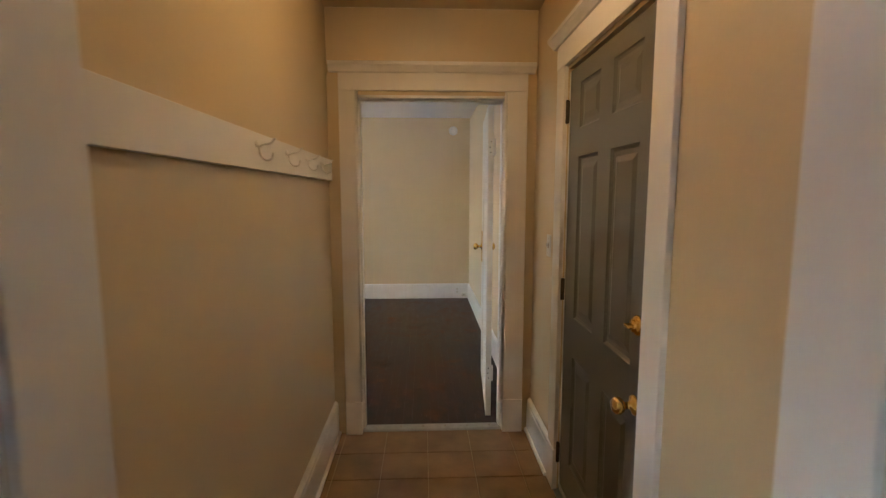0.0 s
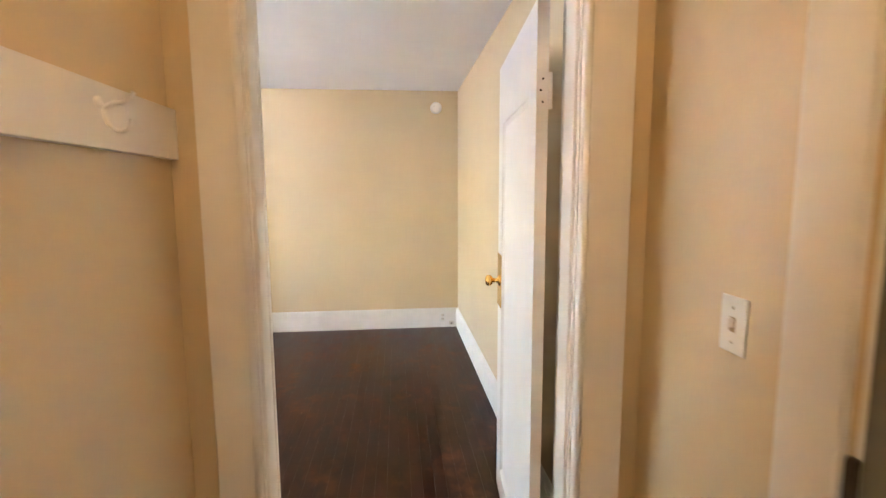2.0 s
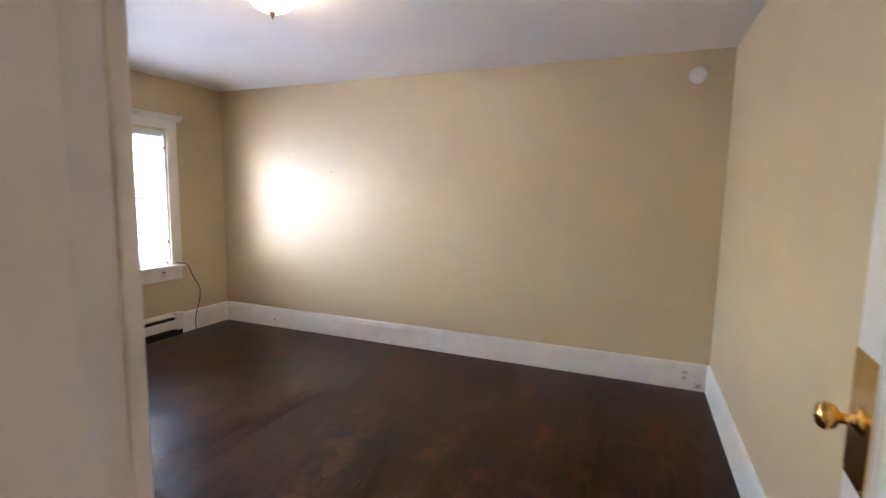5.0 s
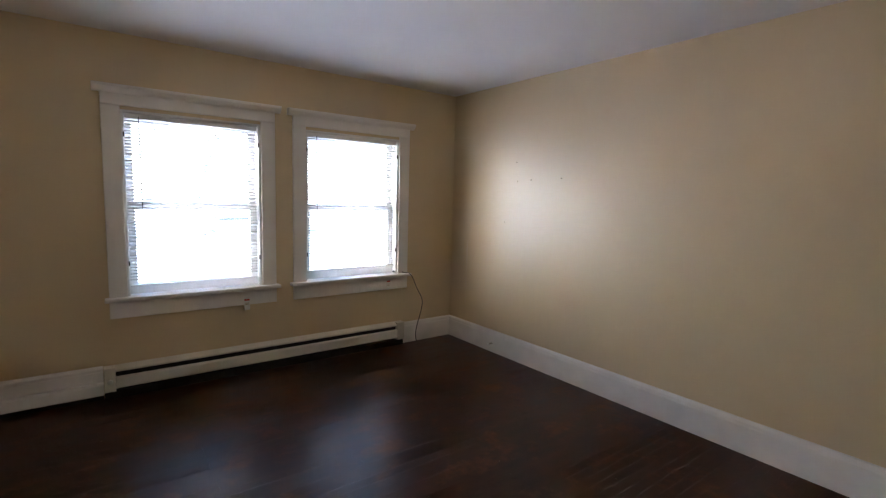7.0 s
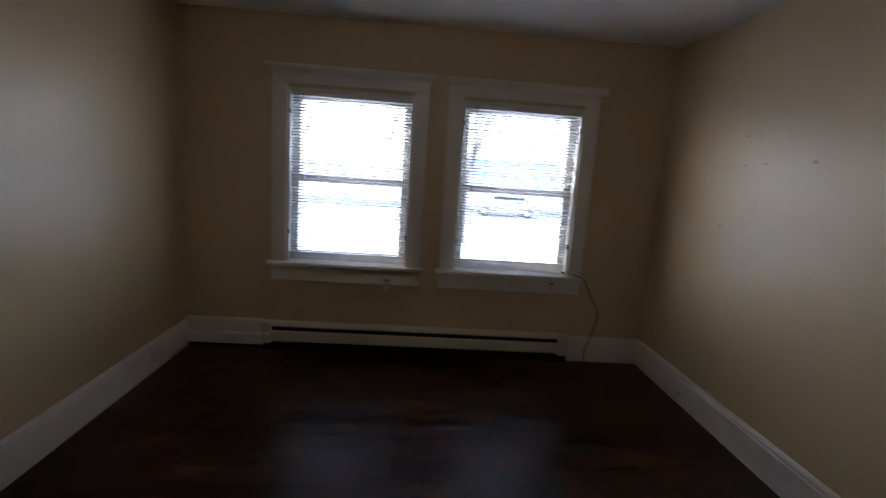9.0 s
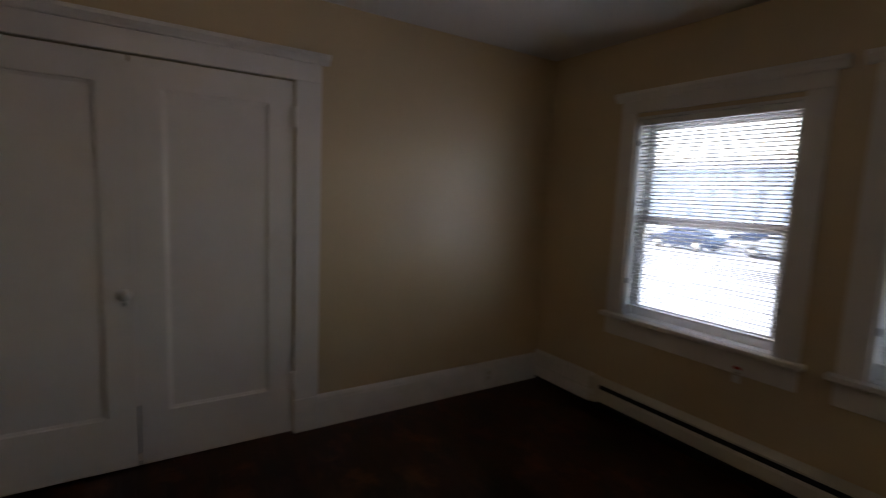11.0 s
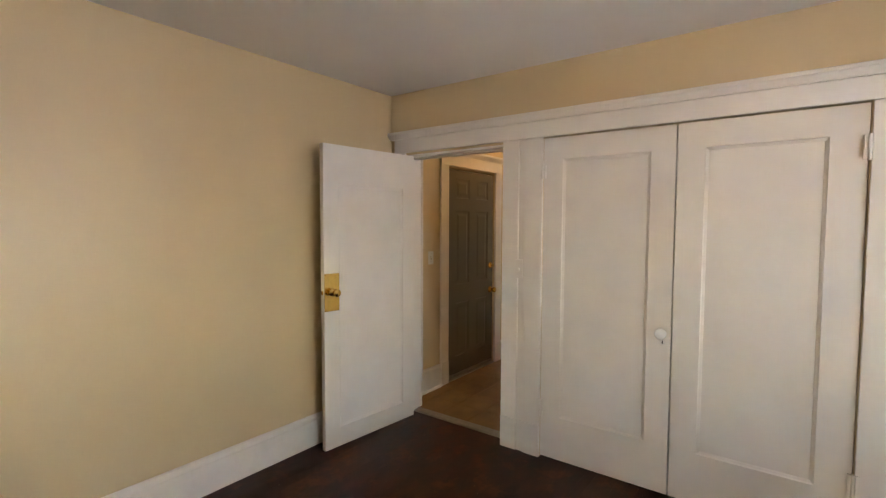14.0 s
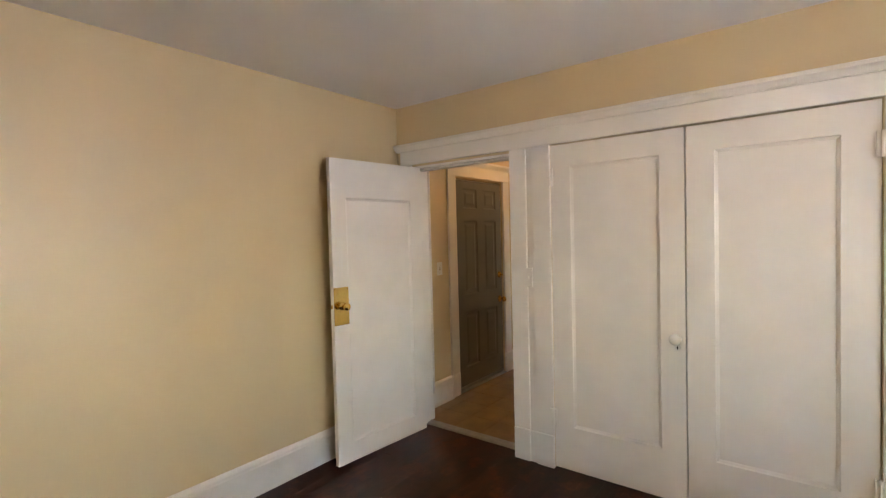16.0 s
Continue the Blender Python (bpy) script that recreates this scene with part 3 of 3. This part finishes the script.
def blind(y0, y1, bottom, bunch, label):
    """A mini blind: head rail, thin curved slats on ladder cords, bottom rail and wand."""
    t = thing("venetian_blind", label, "blind", XW - 0.030, (y0 + y1) / 2, 1.99, group="window blinds")
    w = y1 - y0 - 0.040
    part("head_rail", box(-0.014, 0.014, -w / 2, w / 2, -0.032, 0.004, 0.002), SLAT, t)
    bm = bmesh.new()
    rows = []
    for i in range(5):
        d = -0.0115 + 0.023 * i / 4
        rows.append([bm.verts.new((d, s * w / 2, 0.0022 * (1 - (d / 0.0115) ** 2) + 0.32 * d)) for s in (-1, 1)])
    for a, b in zip(rows, rows[1:]):
        bm.faces.new((a[0], a[1], b[1], b[0]))
    ext = bmesh.ops.extrude_face_region(bm, geom=list(bm.faces))["geom"]
    bmesh.ops.translate(bm, verts=[v for v in ext if isinstance(v, bmesh.types.BMVert)], vec=(0, 0, 0.0006))
    me = mesh_of("slat", smooth(bm), SLAT)
    drop, z = 1.99 - bottom, -0.048
    rnd = random.Random(int(y0 * 1000))
    while z > -drop + 0.03:
        ob = new("slat", me)
        ob.parent = t
        ob.matrix_local = pose(0, rnd.uniform(-0.001, 0.001), z, rnd.uniform(-0.12, 0.12), rnd.uniform(-3, 3), 0)
        z -= 0.0225 if not any(b0 < 1.99 + z < b1 for b0, b1 in bunch) else 0.010
    part("bottom_rail", box(-0.012, 0.012, -w / 2, w / 2, -drop, -drop + 0.014, 0.003), SLAT, t)
    for yy in (-0.34 * w, 0.34 * w):
        for dx in (-0.0125, 0.0125):
            part("ladder_cord", tube([(dx, yy, -0.03), (dx, yy, -drop / 2), (dx, yy, -drop + 0.01)], 0.0007, 5), SLAT, t)
    part("wand", tube([(0.018, -w / 2 + 0.085, -0.02), (0.022, -w / 2 + 0.087, -0.3), (0.020, -w / 2 + 0.088, -0.66)], 0.0032, 6), CARGLASS, t, "clear plastic tilt wand")
    return t


blind(*W1, 0.775, [(1.08, 1.14)], "white mini blind with open slats, a few bunched together")
blind(*W2, 0.790, [], "white mini blind with open slats hanging in the window")


def tag(y, z):
    t = thing("blind_tag", "white card tag with a red band hanging below the sill", "tag", XW + 0.066, y, z, group="window tags")
    part("card", box(-0.0008, 0.0008, -0.021, 0.021, -0.105, 0.0, 0.0003), PLASTIC, t)
    part("band", box(0.0008, 0.0014, -0.020, 0.020, -0.030, -0.016, 0.0), RED, t, "red printed band")
    part("text_bar", box(0.0008, 0.0013, -0.014, 0.014, -0.052, -0.047, 0.0), GROUT, t)
    part("text_bar", box(0.0008, 0.0013, -0.014, 0.010, -0.064, -0.059, 0.0), GROUT, t)
    part("string", tube([(0, 0, -0.001), (-0.003, 0.001, 0.012), (-0.012, 0.002, 0.0195), (-0.06, 0.004, 0.0195)], 0.001, 5), SLAT, t)
    return t


tag(1.552, 0.640)
tag(2.852, 0.680)

cable = thing("coaxial_cable", "thin dark cable drooping from the window sill to the floor", "cable", XW, 3.1, 0)
part("wire", tube([(-0.020, -0.125, 0.735), (0.030, -0.050, 0.724), (0.068, 0.010, 0.700), (0.060, 0.085, 0.560), (0.055, 0.155, 0.440), (0.055, 0.150, 0.330), (0.050, 0.110, 0.190), (0.050, 0.088, 0.080),
                   (0.060, 0.098, 0.006)], 0.0042), BLACK, cable)
part("plug", moved(turned([(0.007, 0), (0.007, 0.022), (0.005, 0.026)], 'Y', 12), -0.020, -0.150, 0.735), BLACK, cable)

# ---- baseboard heater ----
heater = thing("baseboard_heater", "cream enamelled electric baseboard heater below the windows", "heater", XW, 1.82, 0)
HY0, HY1 = 0.602 - 1.82, 3.042 - 1.82
part("back_plate", box(0, 0.006, HY0, HY1, 0.060, 0.232), HEATER, heater)
part("hood", swept([(0.006, 0.232), (0.006, 0.226), (0.056, 0.206), (0.056, 0.198), (0.060, 0.198), (0.060, 0.209), (0.008, 0.235)], 'y', HY0 + 0.068, HY1 - 0.084), HEATER, heater)
part("front_panel", swept([(0.062, 0.080), (0.066, 0.080), (0.068, 0.088), (0.068, 0.150), (0.062, 0.163), (0.056, 0.165), (0.056, 0.161), (0.061, 0.157), (0.064, 0.148), (0.064, 0.086)], 'y', HY0 + 0.068, HY1 - 0.084), HEATER, heater)
part("element_cavity", box(0.006, 0.040, HY0 + 0.068, HY1 - 0.084, 0.075, 0.195), DARK, heater, "dark finned heating element")
part("end_box", box(0.0, 0.070, HY0, HY0 + 0.067, 0.060, 0.232, 0.004), HEATER, heater)
part("end_box", box(0.0, 0.070, HY1 - 0.083, HY1, 0.060, 0.232, 0.004), HEATER, heater)
part("thermostat_knob", moved(turned([(0.017, 0), (0.017, 0.010), (0.013, 0.014), (0, 0.014)], 'X', 18), 0.0695, HY0 + 0.035, 0.135), PLASTIC, heater, "round thermostat knob")
part("foot_strip", box(0.0, 0.045, HY0, HY1, 0.0, 0.0595, 0.0), DARK, heater, "dark recess below the heater")

# ---- ceiling lamps ----
def dome_lamp(name, label, x, y, z, mat, drop, r):
    t = thing(name, label, "ceiling lamp", x, y, z)
    part("canopy", turned([(r * 0.60, 0), (r * 0.62, -0.012), (r * 0.45, -0.028), (0, -0.03)]), HINGE, t, "dark bronze canopy")
    part("rod", turned([(0.006, -0.02), (0.006, -drop)], steps=10), HINGE, t)
    n = 10
    prof = [(r * math.sin(math.pi / 2 * i / n), -drop + 0.085 * (1 - math.cos(math.pi / 2 * i / n))) for i in range(n + 1)]
    prof += [(a - 0.004, b + 0.001) for a, b in prof[::-1] if a > 0.01]
    part("bowl", turned(prof, steps=40), mat, t, "glowing frosted glass bowl")
    part("finial", turned([(0.014, -drop + 0.006), (0.018, -drop - 0.004), (0.010, -drop - 0.012), (0.007, -drop - 0.022), (0.002, -drop - 0.034), (0, -drop - 0.036)], steps=16), HINGE, t, "pointed bronze finial")
    for k in range(3):
        a = 2.1 * k + 0.4
        part("clip", tube([(r * 0.55 * math.cos(a), r * 0.55 * math.sin(a), -0.012), (r * 1.02 * math.cos(a), r * 1.02 * math.sin(a), -0.03),
                           (r * 1.03 * math.cos(a), r * 1.03 * math.sin(a), -drop + 0.082)], 0.004, 6), HINGE, t)
    return t


dome_lamp("ceiling_lamp", "lit frosted glass bowl lamp with bronze finial", -2.38, 1.74, H, BOWL, 0.139, 0.122)
dome_lamp("hall_ceiling_lamp", "lit frosted glass bowl lamp above the hall", -0.60, -1.42, H + 0.002, BOWLHALL, 0.115, 0.13)

# ---- hall hook rail ----
rail = thing("hook_rail", "white painted board with four painted coat hooks", "coat rack", XHW, -1.22, 1.552)
part("board", box(0, 0.020, YHS + 0.021 + 1.22, -0.172 + 1.22, 0, 0.117, 0.002), TRIM, rail)
for y in (-1.425, -1.095, -0.785, -0.475):
    yy = y + 1.22
    hk = part("hook", tube([(0.021, yy, 0.085), (0.030, yy, 0.068), (0.034, yy, 0.045), (0.050, yy, 0.030), (0.068, yy, 0.034), (0.074, yy, 0.052)], 0.0042), TRIM, rail, "painted double coat hook")
    part("upper_prong", tube([(0.030, yy, 0.070), (0.044, yy, 0.078), (0.066, yy, 0.082), (0.082, yy, 0.098)], 0.004), TRIM, hk)
    part("mount", moved(turned([(0.011, 0), (0.011, 0.003), (0.006, 0.008)], 'X', 12), 0.0198, yy, 0.080), TRIM, hk)


# ---- electrical and small fittings ----
def plate_thing(name, label, category, bm, x, y, z, rz, mat=PLASTIC):
    t = thing(name, label, category, x, y, z)
    t.rotation_euler = (0, 0, radians(rz))
    part("cover_plate", bm, mat, t)
    return t


# local frame: plate in the x-z plane, facing -y
sw = plate_thing("light_switch", "white toggle light switch by the entry door", "switch", box(-0.036, 0.036, -0.006, 0, -0.058, 0.058, 0.003), XHE, -0.527, 1.205, -90)
part("toggle", box(-0.005, 0.005, -0.017, -0.0055, -0.004, 0.014, 0.002), PLASTIC, sw)
part("toggle_slot", box(-0.008, 0.008, -0.0068, -0.0058, -0.014, 0.016, 0.0), GROUT, sw)
for z in (-0.035, 0.035):
    part("screw", moved(turned([(0.003, -0.0058), (0.003, -0.0072)], 'Y', 8), 0, 0, z), CHROME, sw)
sw2 = plate_thing("painted_switch", "painted-over switch plate on the closet post", "switch", box(-0.027, 0.027, -0.012, -0.005, -0.062, 0.062, 0.003), -1.150, 0.010, 1.218, 180, TRIM)
part("toggle", box(-0.005, 0.005, -0.022, -0.0115, -0.012, 0.006, 0.002), TRIM, sw2)


def outlet(label, x, y, z, rz):
    o = plate_thing("wall_outlet", label, "outlet", box(-0.036, 0.036, -0.006, 0, -0.055, 0.055, 0.003), x, y, z, rz)
    for z2 in (-0.021, 0.021):
        r = part("receptacle", box(-0.016, 0.016, -0.0075, -0.005, z2 - 0.014, z2 + 0.014, 0.003), HEATER, o)
        for dx in (-0.006, 0.006):
            part("slot", box(dx - 0.001, dx + 0.001, -0.0079, -0.007, z2 - 0.002, z2 + 0.007), DARK, r)
    return o


outlet("white duplex outlet set in the baseboard", -0.170, YN - 0.022, 0.115, 0)
outlet("white duplex outlet set in the baseboard near the corner", -4.31, 0.022, 0.110, 180)
jack = plate_thing("phone_jack", "small cream phone jack on the baseboard", "phone jack", box(-0.028, 0.028, -0.022, 0, -0.022, 0.022, 0.004), -0.075, YN - 0.022, 0.050, 0, HEATER)
part("socket", box(-0.006, 0.006, -0.0228, -0.0218, -0.008, 0.004), DARK, jack)

det = thing("smoke_detector", "round white plastic smoke detector on the wall", "smoke detector", -0.228, YN, 2.338)
part("base", turned([(0.060, 0), (0.060, -0.010), (0.058, -0.012)], 'Y', 32), PLASTIC, det)
part("cover", turned([(0.056, -0.012), (0.055, -0.028), (0.048, -0.036), (0.030, -0.040), (0, -0.041)], 'Y', 32), PLASTIC, det)
part("test_button", moved(turned([(0.009, -0.039), (0.009, -0.043), (0, -0.0435)], 'Y', 14), 0.018, 0, -0.012), SLAT, det)
part("indicator", moved(turned([(0.003, -0.037), (0.003, -0.0405)], 'Y', 8), -0.02, 0, 0.014), DARK, det)

stop = thing("door_stop_spring", "small white spring stop on the baseboard", "door stop", -4.12, YN - 0.022, 0.085)
part("spring", turned([(0.011, 0), (0.007, -0.006), (0.006, -0.045)], 'Y', 12), CHROME, stop)
part("tip", turned([(0.009, -0.045), (0.010, -0.058), (0.007, -0.062)], 'Y', 12), PLASTIC, stop, "white rubber tip")
for x, z in ((-3.906, 1.805), (-3.888, 1.638), (-3.727, 1.647), (-3.396, 1.655), (-4.030, 1.265)):
    nail = thing("wall_nail", "small filled nail hole in the cream wall", "nail", x, YN, z, group="wall nails")
    part("head", turned([(0.007, 0.0), (0.007, -0.002), (0.003, -0.006)], 'Y', 10), GROUT, nail)

chips = thing("chipped_paint_line", "upright row of small white paint chips on the wall", "paint chips", -4.560, YN, 0.400)
rnd = random.Random(5)
z = 0.0
while z < 0.64:
    tall = rnd.uniform(0.006, 0.022) if z > 0.38 else rnd.uniform(0.004, 0.010)
    dx = rnd.uniform(-0.004, 0.004)
    part("chip", box(dx - 0.0025, dx + 0.0025, -0.0012, 0.0, z, z + tall, 0.0005), PLASTIC, chips)
    z += tall + (rnd.uniform(0.006, 0.016) if z > 0.38 else rnd.uniform(0.02, 0.05))


# ---- outdoors ----
GZ = -1.35
setting("ground", box(-900, 900, -900, 900, GZ - 0.4, GZ), SNOW, "pale snow-dusted lot around the house", "ground")
setting("road", box(-38.0, -32.5, -300, 300, GZ - 0.1, GZ + 0.012), ASPHALT, "dark wet street beyond the lot", "road")


def car(x, y, rz, paint, label):
    c = thing("parked_car", label, "car", x, y, GZ + 0.012, group="parked cars")
    c.rotation_euler = (0, 0, radians(rz))
    prof = [(-2.15, 0.35), (-2.2, 0.62), (-1.9, 0.86), (-1.1, 0.93), (-0.55, 1.36), (0.75, 1.40), (1.55, 0.98), (2.1, 0.92), (2.2, 0.6), (2.12, 0.34)]
    bm = bmesh.new()
    rings = []
    for yy, k, inset in ((-0.86, 0.96, 0.03), (-0.80, 1.0, 0.0), (0.80, 1.0, 0.0), (0.86, 0.96, 0.03)):
        rings.append([bm.verts.new((px * k, yy * (1 if pz < 1.0 else 0.82), pz - inset)) for px, pz in prof])
    for a, b in zip(rings, rings[1:]):
        for i in range(len(prof)):
            j = (i + 1) % len(prof)
            bm.faces.new((a[i], a[j], b[j], b[i]))
    bm.faces.new(rings[0])
    bm.faces.new(rings[-1][::-1])
    part("body", bm, paint, c)
    for s in (-1, 1):
        part("side_window", moved(box(-0.85, 1.15, -0.006, 0.006, 0.99, 1.27, 0.004), 0, s * 0.775, 0), CARGLASS, c, "dark side glass")
    part("windscreen", moved(box(-0.35, 0.35, -0.62, 0.62, -0.006, 0.006, 0.003), -0.85, 0, 1.17, Matrix.Rotation(radians(-38), 4, 'Y')), CARGLASS, c)
    part("rear_window", moved(box(-0.38, 0.38, -0.62, 0.62, -0.006, 0.006, 0.003), 1.17, 0, 1.22, Matrix.Rotation(radians(27.7), 4, 'Y')), CARGLASS, c)
    for wx in (-1.35, 1.35):
        for wy in (-0.80, 0.80):
            wh = part("wheel", moved(turned([(0.28, -0.1), (0.325, -0.085), (0.325, 0.085), (0.28, 0.1)], 'Y', 20), wx, wy, 0.325), RUBBER, c)
            part("rim", moved(turned([(0.2, -0.104), (0.2, 0.104)], 'Y', 14), wx, wy, 0.325), CHROME, wh)
    return c


car(-31.0, -14.0, 84, CARBLUE, "dark blue sedan parked by the street")
car(-31.5, -8.6, 92, CARGREY, "silver sedan parked by the street")
car(-39.0, -20.0, 90, CARWHITE, "white sedan parked across the street")
car(-39.3, -13.0, 90, CARBLUE, "dark sedan parked across the street")
car(-31.4, 7.5, 88, CARGREY, "silver sedan parked near the tree")


def house(x, y, w, d, h, label, storeys=2):
    t = thing("apartment_building", label, "building", x, y, GZ)
    part("wall", box(-d / 2, d / 2, -w / 2, w / 2, 0, h), SIDING, t)
    part("roof", swept([(-d / 2 - 0.5, h - 0.1), (d / 2 + 0.5, h - 0.1), (d / 2 + 0.5, h + 0.15), (0, h + d * 0.14), (-d / 2 - 0.5, h + 0.15)], 'y', -w / 2 - 0.5, w / 2 + 0.5), SNOW, t, "snow-covered pitched roof")
    n = max(2, int(w / 3.2))
    for s in range(storeys):
        for i in range(n):
            yy, zz = -w / 2 + (i + 0.5) * w / n, 1.0 + s * 2.9
            win = part("window", box(d / 2, d / 2 + 0.08, yy - 0.6, yy + 0.6, zz, zz + 1.5, 0.01), SASH, t)
            part("pane", box(d / 2 + 0.07, d / 2 + 0.09, yy - 0.5, yy + 0.5, zz + 0.1, zz + 0.7), FARGLASS, win)
            part("pane", box(d / 2 + 0.07, d / 2 + 0.09, yy - 0.5, yy + 0.5, zz + 0.78, zz + 1.4), FARGLASS, win)
    return t


house(-84, -38, 24, 11, 8.6, "blue-grey three-storey building across the street", 3)
house(-88, -70, 26, 11, 6.4, "blue-grey two-storey building with dark roof")
house(-110, 22, 22, 11, 5.0, "blue-grey sided building behind the bare tree")


def bare_tree(x, y, h, seed, label):
    t = thing("bare_tree", label, "tree", x, y, GZ)
    rnd = random.Random(seed)
    bm, twigs = bmesh.new(), bmesh.new()

    def limb(target, a, b, r0, r1, n):
        axis = (b - a).normalized()
        side = axis.cross(Vector((0.3, 0.5, 0.81))).normalized()
        up = axis.cross(side)
        rings = [[target.verts.new(p + r * (math.cos(6.2832 * k / n) * side + math.sin(6.2832 * k / n) * up)) for k in range(n)] for p, r in ((a, r0), (b, r1))]
        for k in range(n):
            target.faces.new((rings[0][k], rings[0][(k + 1) % n], rings[1][(k + 1) % n], rings[1][k]))
        target.faces.new(rings[1])

    def grow(a, d, length, r, depth):
        b = a + d * length
        limb(bm if depth > 3 else twigs, a, b, r, r * 0.72, 8 if depth > 3 else 4)
        if depth == 0:
            return
        for k in range(2 if depth < 5 else 3):
            nd = (d + Vector((rnd.uniform(-0.75, 0.75), rnd.uniform(-0.75, 0.75), rnd.uniform(-0.15, 0.45)))).normalized()
            grow(b, nd, length * rnd.uniform(0.66, 0.85), r * rnd.uniform(0.55, 0.70), depth - 1)

    grow(Vector((0, 0, 0)), Vector((0.03, 0.02, 1)).normalized(), h * 0.26, h * 0.015, 6)
    part("trunk", bm, BARK, t)
    part("crown", twigs, BARK, t, "leafless grey twigs")


bare_tree(-19.5, 3.6, 10.5, 4, "leafless grey-barked tree in the snowy lot")
bare_tree(-46, -17.0, 9.0, 9, "leafless tree across the street")

# ---- floor boards and hall tiles ----
random.seed(11)
board_w = 0.0601
xb = -0.001
meshes = {}
count = 0
while xb > XW:
    y = 0.0 - 0.068
    k = random.choice((0.55, 1.1, 1.6))
    while y < YN - 0.002:
        end = min(y + k, YN)
        if YN - end < 0.35:
            end = YN
        lng = round((end - y) * 20) / 20 if end < YN else round(end - y, 3)
        end = y + lng
        if lng not in meshes:
            meshes[lng] = mesh_of("board", box(-board_w / 2 + 0.0002, board_w / 2 - 0.0002, 0.0002, lng - 0.0002, -0.012, 0.0), WOOD)
        ob = new("board", meshes[lng])
        ob.parent = floor
        ob.location = (xb - board_w / 2, y, random.uniform(-0.0003, 0.0002))
        ob.rotation_euler = (0, random.uniform(-0.05, 0.05) * 0.0174, 0)
        count += 1
        y, k = end, random.choice((1.0, 1.25, 1.4, 1.7))
    xb -= board_w

tile_mesh = mesh_of("tile", box(-0.1235, 0.1235, -0.1235, 0.1235, -0.004, 0.001, 0.0012), TILE)
for i in range(6):
    for k in range(10):
        ob = new("tile", tile_mesh)
        ob.parent = hall_floor
        cx, cy = -0.002 - 0.25 * i + 0.005, -0.285 - 0.25 * k
        ob.location = (cx, cy, random.uniform(-0.0003, 0.0003))
